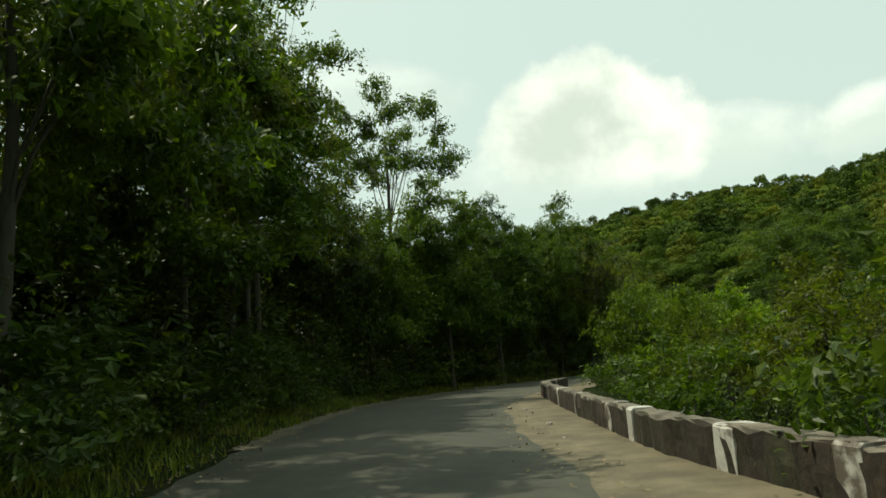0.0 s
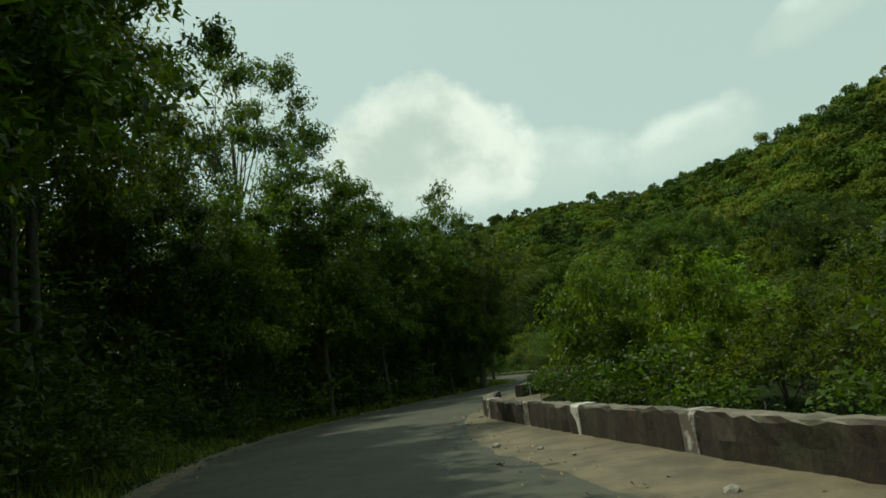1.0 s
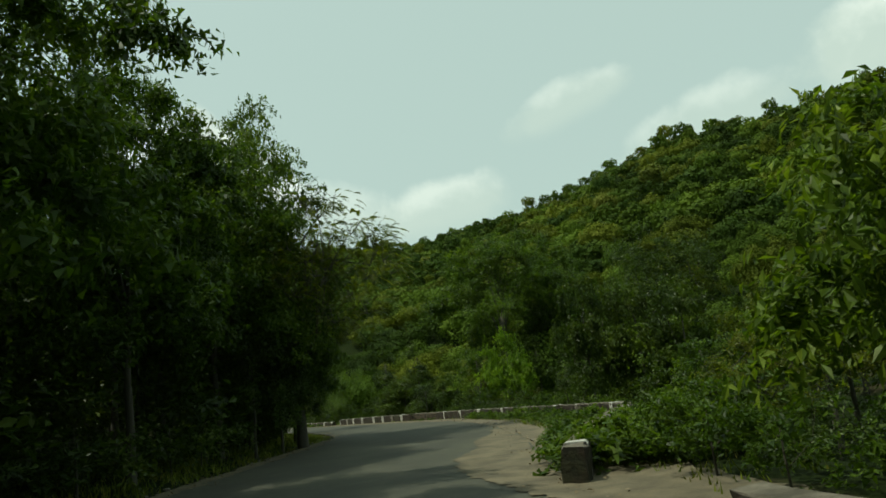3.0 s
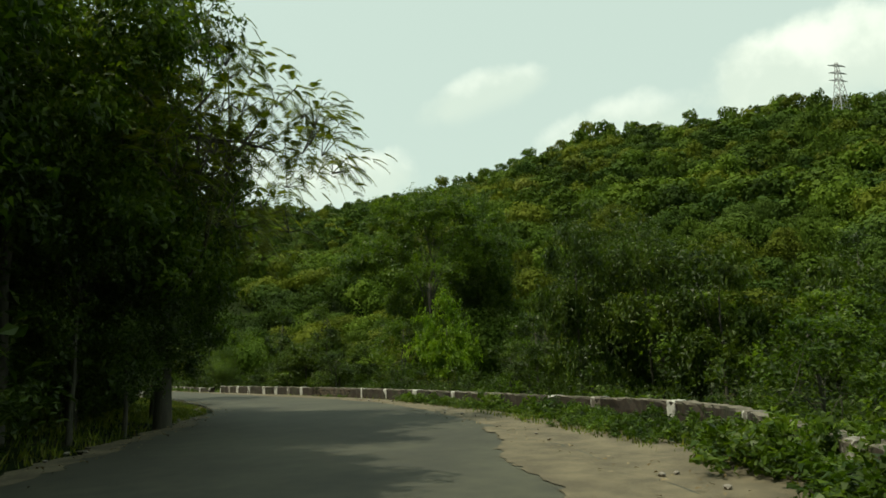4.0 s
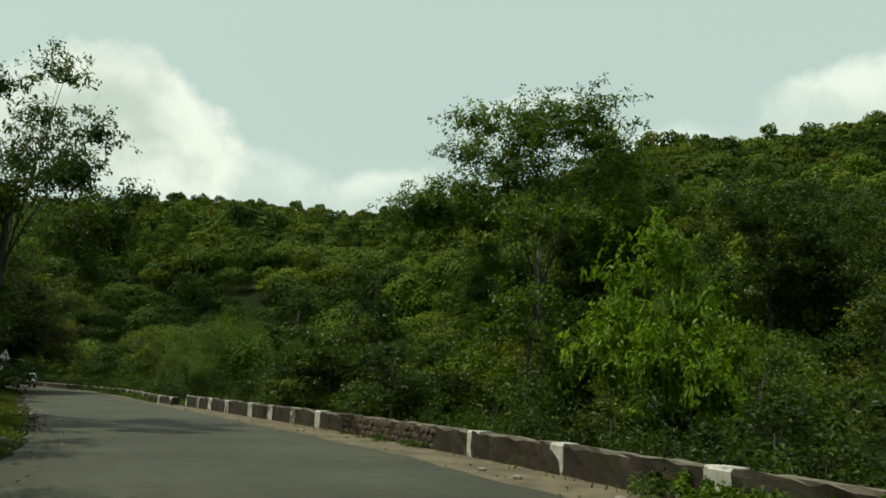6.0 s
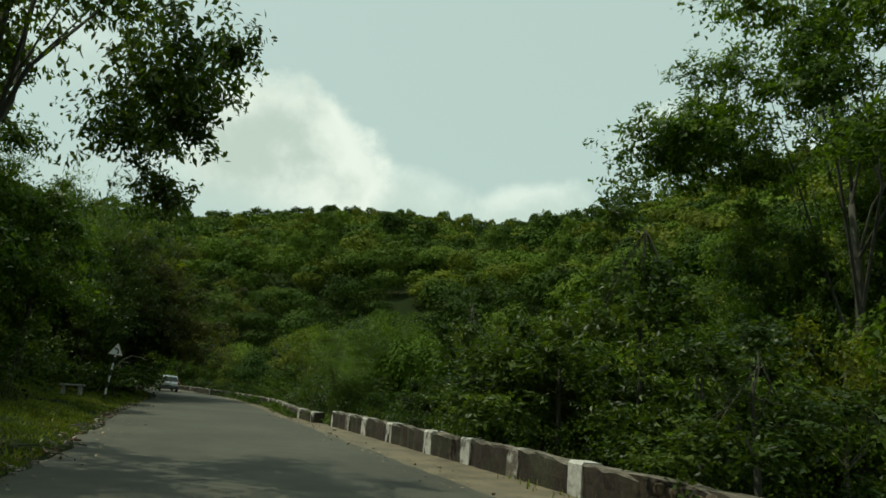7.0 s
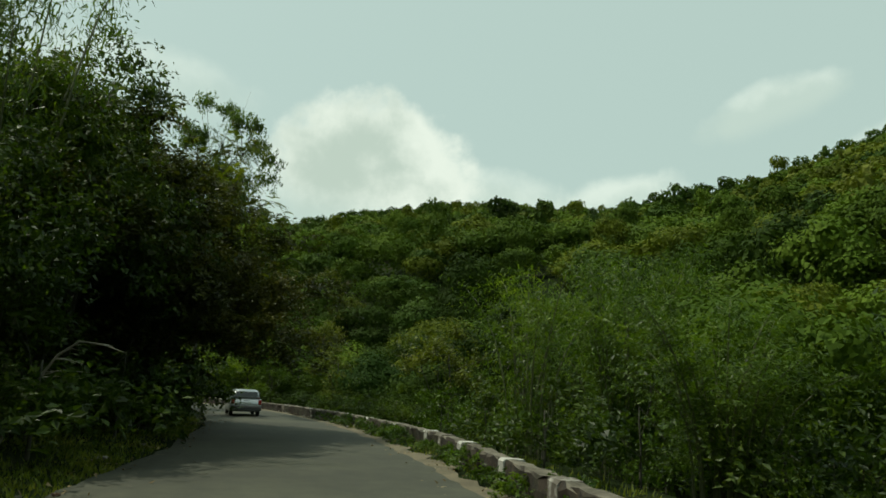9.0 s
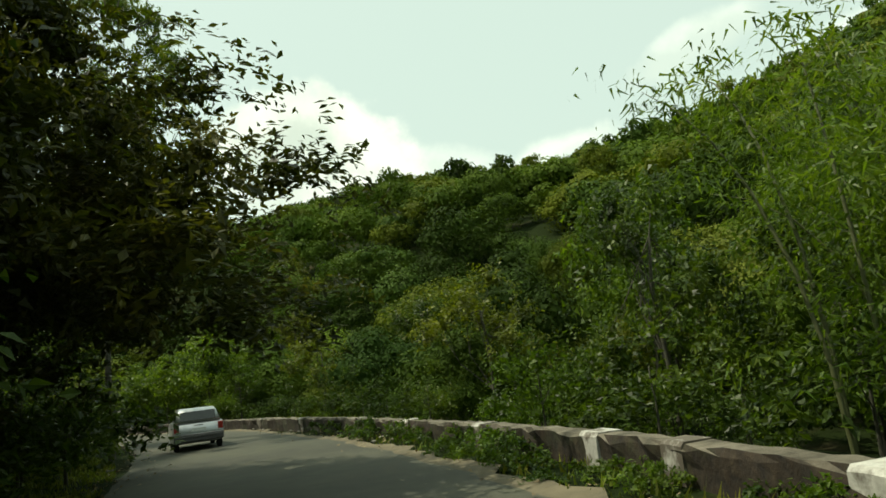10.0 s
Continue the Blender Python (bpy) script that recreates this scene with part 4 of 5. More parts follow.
for x, y, sx, top, q in ((27.6, 58.8, 0.95, 8.4, 30), (29.8, 56.4, 1.1, 7.4, 140), (30.0, 52.8, 1.2, 6.6, 250), (31.5, 61.5, 1.1, 8.2, 300), (33.5, 49.5, 1.2, 6.0, 10)):
    rise(P_BIGLEAF, x, y, sx, top, q, "dark tree with large drooping leaves close behind parapet")
rise(P_MIDDARK, 27.4, 82.5, 0.6, 3.2, 30)
rise(P_MIDDARK, 28.4, 93.0, 0.7, 3.6, 130)
rise(P_DENSE, 66.0, 90.5, 1.3, 21.0, 0)
rise(P_DENSE, 69.5, 86.5, 1.2, 19.0, 70)
rise(P_DENSE, 33.5, 58.5, 0.8, 9.5, 70)
for x, y, sx, sz, q in ((28.9, 90.5, 1.2, 0.98, 0), (30.6, 94.0, 1.25, 1.05, 100), (29.6, 86.0, 1.0, 0.8, 210), (33.2, 90.0, 1.4, 1.2, 300), (28.6, 98.5, 0.6, 0.5, 60)):
    stand(P_BIGLEAF, x, y, sx, sz, q)
for x, y, sx, top, q in ((34.2, 123.5, 1.15, 8.0, 40), (37.2, 127.0, 1.15, 8.8, 150), (29.0, 111.5, 0.7, 3.9, 220)):
    rise(P_BAMBOO, x, y, sx, top, q)

rise(P_MIDDARK, 33.4, 131.0, 0.8, 6.2, 0)
rise(P_MID, 36.5, 136.0, 0.9, 7.2, 90)
rise(P_FRESH, 21.5, 173.0, 1.8, 6.5, 40, "large fresh green shrub beyond road bend")
rise(P_FRESH, 16.5, 178.5, 1.5, 5.0, 140, "large fresh green shrub beyond road bend")
rise(P_PLUME, 29.5, 121.2, 0.95, 6.9, 110)

for x, y in ((30.5, 203.0), (35.0, 206.0), (33.5, 212.0), (38.0, 209.0), (28.5, 208.5), (33.0, 218.0), (31.0, 198.0)):
    stand(P_MID if y % 2 else P_OLIVE, x, y, 1.0, 0.9, 17 * y)

rng = random.Random(4)


def scatter(protos, n, box, lo, hi, keep, gap):
    """Stand n trees at random inside a stretch of the plan, gap metres apart."""
    done, tries = [], 0
    while len(done) < n and tries < 4000:
        tries += 1
        x, y = rng.uniform(box[0], box[1]), rng.uniform(box[2], box[3])
        o, s = road_offset(x, y)
        if not keep(float(o[0]), float(s[0])) or any((x - a) ** 2 + (y - b) ** 2 < gap * gap for a, b in done):
            continue
        done.append((x, y))
        k = rng.uniform(lo, hi)
        stand(rng.choice(protos), x, y, k * rng.uniform(0.9, 1.15), k * rng.uniform(0.85, 1.15), rng.uniform(0, 360), 0.1)


# Undergrowth at the forest's edge, both sides.
scatter([P_SHADE], 50, (-16, 10, -12, 66), 0.8, 1.3, lambda o, s: s < 0 and 1.5 < o < 3.6, 1.7)
scatter([P_SHADE], 34, (-18, 10, -12, 66), 1.6, 2.4, lambda o, s: s < 0 and 3.6 < o < 7.5, 2.3)
scatter([P_WEED], 60, (5, 15, 33, 43), 0.8, 1.3, lambda o, s: s > 0 and 1.2 < o < 3.4, 0.5)
scatter([P_WEED], 90, (10, 24, 40, 62), 0.45, 0.8, lambda o, s: s > 0 and 1.5 < o < 5.0, 0.5)
scatter([P_SHRUB], 5, (5, 13, 33, 42), 0.3, 0.4, lambda o, s: s > 0 and 1.6 < o < 3.0, 1.4)
scatter([P_SHADE, P_SHADE, P_SHRUB], 44, (0, 20, 64, 160), 0.7, 1.4, lambda o, s: s < 0 and 3.4 < o < 7.5, 1.9)
scatter([P_SHRUB, P_SHRUB, P_SHADE], 24, (2, 14, -14, 32), 0.8, 1.4, lambda o, s: s > 0 and 3.6 < o < 8, 1.6)
scatter([P_SHRUB, P_SHADE, P_SHADE], 38, (6, 36, 32, 108), 0.7, 1.15, lambda o, s: s > 0 and 4.6 < o < 10, 1.9)
scatter([P_SHRUB, P_SHADE], 32, (8, 36, 108, 176), 0.7, 1.2, lambda o, s: s > 0 and 2.6 < o < 8, 1.9)
scatter([P_SIDE], 14, (5, 24, -16, 44), 0.7, 1.0, lambda o, s: s > 0 and 7 < o < 13, 2.8)
scatter([P_OLIVE, P_MID, P_MIDDARK], 18, (12, 40, -16, 44), 0.6, 0.95, lambda o, s: s > 0 and 13 < o < 24, 3.2)
scatter([P_SHADE, P_SHRUB], 28, (17, 34, 40, 66), 0.7, 1.1, lambda o, s: s > 0 and 5 < o < 14, 1.8)
scatter([P_OLIVE, P_MID, P_MIDDARK, P_MID, P_SLENDER], 44, (20, 66, 44, 112), 0.6, 1.0, lambda o, s: s > 0 and 8 < o < 34, 3.4)
scatter([P_OLIVE, P_MID, P_MIDDARK], 30, (0, 60, 112, 196), 0.6, 1.0, lambda o, s: s > 0 and 8 < o < 30, 3.8)
scatter([P_MID, P_MIDDARK], 16, (-8, 26, 158, 205), 0.6, 0.95, lambda o, s: s > 0 and 3 < o < 9, 2.4)
scatter([P_WEED], 44, (6, 27, 34, 64), 0.5, 1.1, lambda o, s: s > 0 and 1.9 < o < 3.9, 0.55)
scatter([P_SHADE], 26, (10, 21, 115, 150), 0.8, 1.5, lambda o, s: s < 0 and 0.9 < o < 3.4, 1.3)
scatter([P_WEED], 24, (22, 30, 103, 140), 0.35, 0.8, lambda o, s: s > 0 and 0.7 < o < 1.6, 0.6)
scatter([P_WEED], 22, (6.0, 11.0, 33.8, 39.5), 0.9, 1.5, lambda o, s: s > 0 and 0.1 < o < 1.6, 0.45)
scatter([P_WEED], 46, (23, 29, 108, 142), 0.4, 0.9, lambda o, s: s > 0 and 0.2 < o < 1.2, 0.6)
scatter([P_WEED], 26, (21.5, 25.0, 58, 68.5), 0.45, 0.85, lambda o, s: s > 0 and 1.2 < o < 1.9, 0.4)
scatter([P_WEED], 8, (23.0, 26.4, 77, 83), 0.3, 0.55, lambda o, s: s > 0 and 1.3 < o < 1.9, 0.5)
scatter([P_SHADE], 12, (26.5, 29.5, 64, 106), 0.6, 0.9, lambda o, s: s > 0 and 2.8 < o < 4.4, 1.8)
for p in PROTOS:
    for ob in (*p.children_recursive, p):
        bpy.data.objects.remove(ob)


# ---- far woods ----
def crown_template(seed, n, leaf, core=6):
    """A domed crown of radius 1 on the ground, made of rounded lobes; leaves lie on the lobes' outer faces."""
    rng = np.random.default_rng(seed)
    lobes = [((0, 0, 0.55), (0.70, 0.70, 0.72))]
    for i in range(11):
        q, f = 2.4 * i + rng.uniform(-0.4, 0.4), math.sqrt((i + 0.5) / 11) * 0.78
        s = rng.uniform(0.24, 0.44)
        lobes.append(((math.cos(q) * f, math.sin(q) * f, 0.30 + rng.uniform(0.75, 1.05) * math.sqrt(max(0.05, 1 - f * f))), (s, s, s * 0.8)))
    size = np.array([r[0] ** 2 for c, r in lobes])
    leaves = []
    for m, ((c, r), k) in enumerate(zip(lobes, (2.2 * n * size / size.sum()).astype(int))):
        d = unit(rng.normal(size=(k, 3)) + [0, 0, 0.3])
        pos = np.asarray(c) + d * r * rng.uniform(0.76, 1.13, (k, 1))
        free = np.ones(k, bool)
        for j, (c2, r2) in enumerate(lobes):
            if j != m:
                free &= (((pos - c2) / r2) ** 2).sum(1) > 0.72
        pos, d = pos[free & (pos[:, 2] > 0)], d[free & (pos[:, 2] > 0)]
        out = unit(pos - [0, 0, 0.35])
        leaves.append(leaf_tris(rng, pos, unit(0.75 * d + 0.45 * out + rng.normal(size=pos.shape) * 0.38), leaf, 0.9, 0.1))
        d = unit(rng.normal(size=(core, 3)))
        leaves.append(leaf_tris(rng, np.asarray(c) + d * np.asarray(r) * 0.62, d, min(0.8 * r[0], 2.2 * leaf), 0.9))
    return np.concatenate(leaves)


def stem(height, wide):
    """A thin trunk below a crown that stands clear of the canopy."""
    return np.array([[(-wide, 0, 0), (wide, 0, 0), (0, 0, height)], [(0, -wide, 0), (0, wide, 0), (0, 0, height)]])


def build_woods():
    rng = np.random.default_rng(21)
    nearest = [crown_template(500 + i, 3600, 0.040, 70) for i in range(4)]
    close = [crown_template(400 + i, 1700, 0.058, 34) for i in range(6)]
    near = [crown_template(100 + i, 950, 0.084, 18) for i in range(6)]
    mid = [crown_template(300 + i, 430, 0.140) for i in range(6)]
    far = [crown_template(200 + i, 185, 0.20) for i in range(8)]
    right_side, left_side = [[] for _ in HILLS], [[] for _ in HILLS]
    for gap, r0, r1, kinds, size in ((5.6, 34, 105, near, (2.6, 5.6)), (7.0, 105, 240, mid, (3.2, 6.8)), (8.6, 240, 470, far, (4.0, 8.2))):
        g = np.arange(-r1, r1, gap)
        gx, gy = np.meshgrid(g, g)
        x = HUB[0] + gx.ravel() + rng.uniform(-0.5, 0.5, gx.size) * gap
        y = HUB[1] + gy.ravel() + rng.uniform(-0.5, 0.5, gx.size) * gap
        dx, dy = x - HUB[0], y - HUB[1]
        r, az = np.hypot(dx, dy), np.degrees(np.arctan2(dx, dy))
        off, side = road_offset(x, y)
        crest = np.interp(az, RIDGE_AZ, RIDGE_R)
        ahead = (r > r0) & (r < np.minimum(r1, crest + 18)) & (az > -14) & (az < 100) & ((off > 22) | ((side > 0) & (off > np.where(y > 135, 6, 11))))
        bank = (r < 150) & (r < r1) & (side < 0) & (off > 14) & (off < 36) & (y > -30) & ~ahead
        z = height_at(x, y)
        # stands of one tone drift over the slope, with single trees of another tone among them
        drift = 0.8 * np.sin(x * 0.031 + 1.0) * np.sin(y * 0.027) + 0.5 * np.sin(x * 0.083 + y * 0.07) + rng.normal(size=len(x)) * 0.75
        tone = np.select([drift < -1.15, drift < -0.5, drift < 0.25, drift < 0.85, drift < 1.8], [2, 4, 0, 1, 3], 5)
        for pick, out in ((ahead, right_side), (bank, left_side)):
            for a, b, c, k, top, by in zip(x[pick], y[pick], z[pick], tone[pick], (r > crest - 14)[pick], off[pick]):
                if out is left_side:
                    t = (close if by < 19 else mid)[rng.integers(6)]
                else:
                    t = (nearest if by < 22 else close if by < 46 else near if by < 85 else kinds)[rng.integers(4)]
                s, q = size[0] + (size[1] - size[0]) * rng.random() ** 1.5, rng.uniform(0, 6.283)
                rot = np.array([[math.cos(q), -math.sin(q), 0], [math.sin(q), math.cos(q), 0], [0, 0, 1]])
                lift, tall = (0.0 if out is right_side else 1.5), rng.uniform(0.7, 1.25)
                if out is right_side and rng.random() < (0.62 if top else 0.12):
                    out[k].append((t.reshape(-1, 3) * [s, s, min(s, 4.2)]) @ rot.T + (a, b, c - 0.8 + lift))
                    s = s * rng.uniform(0.5, 0.72)
                    tall, lift = rng.uniform(1.0, 1.6), rng.uniform(2.5, 6.0)
                    out[k].append((stem(lift + s * 0.6, 0.14) + (a, b, c)).reshape(-1, 3))
                out[k].append((t.reshape(-1, 3) * [s, s, min(s, 5.2) * tall]) @ rot.T + (a, b, c - 0.8 + lift))
    for name, groups, tones in (("hill_forest", right_side, "dense %s forest covering far hillside"), ("bank_forest", left_side, "dense %s forest on slope behind roadside trees")):
        for out, m, word in zip(groups, HILLS, ("mid-green mixed", "yellowish olive-green", "dark green", "fresh green", "deep bluish-green", "pale dusty-green")):
            tagged(new(name, foliage(name, np.concatenate(out).reshape(-1, 3, 3), m)), tones % word, "forest", kind="stuff")


build_woods()


# ---- grass, weeds and stones ----
def build_grass():
    rng = np.random.default_rng(31)
    for name, n, boxr, keep, tall, label in (
        ("verge_grass", 90000, (4, 24, 62, 160), lambda o, s: (s < 0) & (o > 0.1) & (o < 6.5), 0.085, "uneven green grass on roadside verge"),
        ("forest_edge_weeds", 16000, (-14, 12, -12, 66), lambda o, s: (s < 0) & (o > 0.3) & (o < 4.5), 0.26, "straggling shaded weeds at forest edge"),
        ("shoulder_weeds", 18000, (4, 32, 30, 180), lambda o, s: (s > 0) & (o > 0.15) & (o < 3.2), 0.15, "weeds growing along parapet foot"),
    ):
        x, y = rng.uniform(boxr[0], boxr[1], n * 8), rng.uniform(boxr[2], boxr[3], n * 8)
        o, s = road_offset(x, y)
        lump = np.sin(x * 1.7) * np.sin(y * 1.3 + 1) + np.sin(x * 0.6 + 2) * np.sin(y * 0.5)
        ok = keep(o, s) & (lump + rng.normal(size=len(x)) * 0.7 > -0.35)
        if name == "shoulder_weeds":
            ok &= ((o > 1.1) | (y > 104)) & ((y < 88) | (y > 104)) & ((y > 70) | (o > 1.0)) & (rng.random(len(x)) < np.where((y > 70) & (y < 104), 0.35, 1.0))
        x, y = x[ok][:n], y[ok][:n]
        base = np.stack([x, y, height_at(x, y) + 0.02], 1)
        h = tall * rng.uniform(0.4, 1.5, len(x))
        lean = rng.normal(size=(len(x), 2)) * 0.35
        tip = base + np.stack([lean[:, 0] * h, lean[:, 1] * h, h], 1)
        side = unit(np.stack([rng.normal(size=len(x)), rng.normal(size=len(x)), np.zeros(len(x))], 1)) * (0.016 + 0.030 * rng.random(len(x)))[:, None]
        tagged(new(name, foliage(name, np.stack([base - side * 0.7, tip, base + side * 0.7], 1), GRASS)), label, "grass", kind="stuff")


def build_litter():
    """Dry leaves and grit gathered along both road edges."""
    rng = np.random.default_rng(51)
    k = rng.integers(8, len(LEFT) - 8, 4200)
    t = rng.random(4200)[:, None]
    left = (rng.random(4200) < 0.6)[:, None]
    a = np.where(left, LEFT[k], RIGHT[k]) * (1 - t) + np.where(left, LEFT[k + 1], RIGHT[k + 1]) * t
    across = unit(RIGHT[k] - LEFT[k]) * np.where(left, 1, -1)
    p = a + across * rng.normal(size=(4200, 1)) * 0.45
    pos = np.stack([p[:, 0], p[:, 1], np.full(4200, 0.05)], 1)
    nrm = unit(rng.normal(size=(4200, 3)) * 0.35 + [0, 0, 1])
    tagged(new("leaf_litter", foliage("leaf_litter", leaf_tris(rng, pos, nrm, 0.085, 0.6), DRY_LEAF)), "dry tan leaves scattered along road edges", "litter", kind="stuff")


def build_stones():
    rng = np.random.default_rng(41)
    meshes = []
    for k in range(4):
        bm = bmesh.new()
        bmesh.ops.create_icosphere(bm, subdivisions=1, radius=1)
        for v in bm.verts:
            v.co *= 1 + rng.uniform(-0.3, 0.25)
            v.co.z *= 0.6
        me = bpy.data.meshes.new("stone")
        bm.to_mesh(me)
        bm.free()
        me.materials.append(STONE)
        meshes.append(me)
    for i in range(110):
        k = int(rng.integers(20, len(LEFT) - 20))
        e = (LEFT if i % 2 else RIGHT)[k] + (-1 if i % 2 else 1) * unit((RIGHT - LEFT)[k]) * rng.uniform(0.1, 0.8)
        ob = tagged(new("stone", meshes[i % 4]), "small loose grey-brown stone at road edge", "stone", "stones along road edge")
        r = rng.uniform(0.03, 0.10)
        ob.matrix_world = Matrix.Translation((e[0], e[1], 0.03)) @ Matrix.Rotation(rng.uniform(0, 6), 4, "Z") @ Matrix.Diagonal((r, r * 1.2, r, 1))


def build_rubble():
    """A line of broken brick, stones and sticks along the grassy verge."""
    rng = np.random.default_rng(61)
    meshes = []
    for k in range(5):
        bm = bmesh.new()
        box(bm, (1.6, 1.0, 0.7), (0, 0, 0.2), None, 0.14)
        for v in bm.verts:
            v.co += Vector(rng.normal(size=3) * 0.10)
        me = bpy.data.meshes.new("rubble")
        bm.to_mesh(me)
        bm.free()
        me.materials.append(RUBBLE if k % 2 else STONE)
        meshes.append(me)
    p = fine(LEFT, 3000)
    p = p[(p[:, 1] > 82) & (p[:, 1] < 113)]
    for i in range(150):
        a = p[rng.integers(len(p))]
        x, y = a[0] - abs(rng.normal()) * 0.22 + 0.12, a[1]
        brick = i % 5 in (1, 3)
        ob = tagged(new("brick_fragment" if brick else "rubble_stone", meshes[i % 5]), "broken reddish-brown brick lying at grassy road edge" if brick else "rough grey-brown stone lying at grassy road edge", "brick" if brick else "stone", "rubble along verge")
        r = rng.uniform(0.025, 0.075)
        ob.matrix_world = Matrix.Translation((x, y, 0.012)) @ Matrix.Rotation(rng.uniform(0, 6), 4, "Z") @ Matrix.Diagonal((r, r, r, 1))
    for i in range(14):
        a = p[rng.integers(len(p))]
        bm = bmesh.new()
        n = rng.uniform(0.3, 0.8)
        tube(bm, [Vector((-n / 2, 0, 0)), Vector((0, 0.03, 0.03)), Vector((n / 2, -0.02, 0))], [0.018, 0.014, 0.007], 5)
        stick = tagged(part("dry_stick", bm, BARK), "dry fallen stick lying at grassy road edge", "stick", "sticks along verge")
        stick.matrix_world = Matrix.Translation((a[0] - 0.1 + 0.25 * rng.normal(), a[1], 0.05)) @ Matrix.Rotation(rng.uniform(0, 6), 4, "Z")


build_grass()
build_litter()
build_stones()
build_rubble()


# ---- road sign ----
def build_sign(x, y):
    base = float(height_at(x, y)[0])
    root = tagged(new("road_sign"), "leaning triangular left-bend warning sign on banded post", "road sign")
    for k in range(9):
        bm = bmesh.new()
        bmesh.ops.create_cone(bm, cap_ends=True, segments=12, radius1=0.045, radius2=0.045, depth=0.30, matrix=Matrix.Translation((0, 0, 0.15 + 0.30 * k - 0.2)))
        part("post_band", bm, PAINT_BLACK if k % 2 else PAINT_WHITE, root, "black band" if k % 2 else "white band")
    z0, w, h = 2.3, 0.36, 0.62

    def tri(s, t, yy):
        bm = bmesh.new()
        c = Vector((0, 0, z0 + h / 3))
        pts = [Vector((-w, 0, z0)), Vector((w, 0, z0)), Vector((0, 0, z0 + h))]
        f = [bm.verts.new(c + (p - c) * s + Vector((0, yy, 0))) for p in pts]
        g = [bm.verts.new(v.co + Vector((0, t, 0))) for v in f]
        bm.faces.new(f)
        bm.faces.new(g[::-1])
        for i in range(3):
            bm.faces.new((f[i], f[(i + 1) % 3], g[(i + 1) % 3], g[i]))
        bmesh.ops.recalc_face_normals(bm, faces=bm.faces[:])
        return bm

    plate = part("plate", tri(1.0, 0.012, -0.065), PAINT_RED, root, "faded red-edged metal plate")
    part("face", tri(0.88, 0.006, -0.072), PAINT_WHITE, plate, "white sign face")
    bm = bmesh.new()
    pts = [(0.10, 0.09), (0.10, 0.22), (0.05, 0.29), (-0.05, 0.31)]
    for (a, b), (c, d) in zip(pts, pts[1:]):
        v = Vector((c - a, 0, d - b))
        box(bm, (v.length + 0.05, 0.004, 0.062), ((a + c) / 2, -0.078, z0 + (b + d) / 2), Matrix.Rotation(-math.atan2(d - b, c - a), 4, "Y"))
    v = [bm.verts.new((px, -0.08, z0 + pz)) for px, pz in ((-0.04, 0.24), (-0.04, 0.385), (-0.13, 0.312))]
    bm.faces.new(v)
    part("arrow", bm, PAINT_BLACK, plate, "black left-bend arrow")
    root.matrix_world = Matrix.Translation((x, y, base - 0.15)) @ Matrix.Rotation(radians(-8), 4, "Z") @ Matrix.Rotation(radians(5), 4, "Y")


build_sign(17.2, 112.2)


# ---- dead branch in the undergrowth ----
def build_dead_branch(x, y, dx, dy):
    """A bleached bough that rises from the verge and hangs out towards the road."""
    rng = np.random.default_rng(81)
    z = float(height_at(x, y)[0])
    root = tagged(new("dead_branch"), "bleached dead bough leaning out of dark undergrowth", "branch")
    pts = [Vector((dx * t, dy * t, 2.25 * math.sin(min(t, 0.75) * 2.09) - 0.25 * max(0, t - 0.7) - 0.1)) for t in (0, 0.15, 0.32, 0.5, 0.7, 0.86, 1.0)]
    bm = bmesh.new()
    tube(bm, pts, [0.045, 0.04, 0.034, 0.028, 0.021, 0.014, 0.006], 6)
    part("bough", bm, DEADWOOD, root, smooth=True)
    for k in range(9):
        i = int(rng.integers(2, 6))
        a = pts[i].lerp(pts[i + 1], rng.random()) if i < 6 else pts[i]
        d = Vector((dx, dy, 0)).normalized() * rng.uniform(0.3, 0.9) + Vector(rng.normal(size=3) * np.array([0.3, 0.3, 0.16]))
        bm = bmesh.new()
        tube(bm, [a, a + d * 0.5 + Vector((0, 0, 0.04)), a + d], [0.013, 0.009, 0.003], 4)
        part("twig", bm, DEADWOOD, root)
    root.matrix_world = Matrix.Translation((x, y, z))


build_dead_branch(16.6, 117.4, 2.1, -1.4)


# ---- low slab on the verge ----
def build_slab_seat(x, y, turn):
    root = tagged(new("low_bench"), "low rough grey concrete bench in verge grass", "bench")
    z = float(height_at(x, y)[0])
    for name, size, centre in (("slab", (1.0, 0.34, 0.08), (0, 0, 0.50)), ("leg", (0.12, 0.26, 0.70), (-0.36, 0, 0.11)), ("leg", (0.12, 0.26, 0.70), (0.36, 0, 0.11))):
        bm = bmesh.new()
        box(bm, size, centre, None, 0.018)
        part(name, bm, CONCRETE, root)
    root.matrix_world = Matrix.Translation((x, y, z)) @ Matrix.Rotation(radians(turn), 4, "Z")


build_slab_seat(15.9, 110.4, -12)


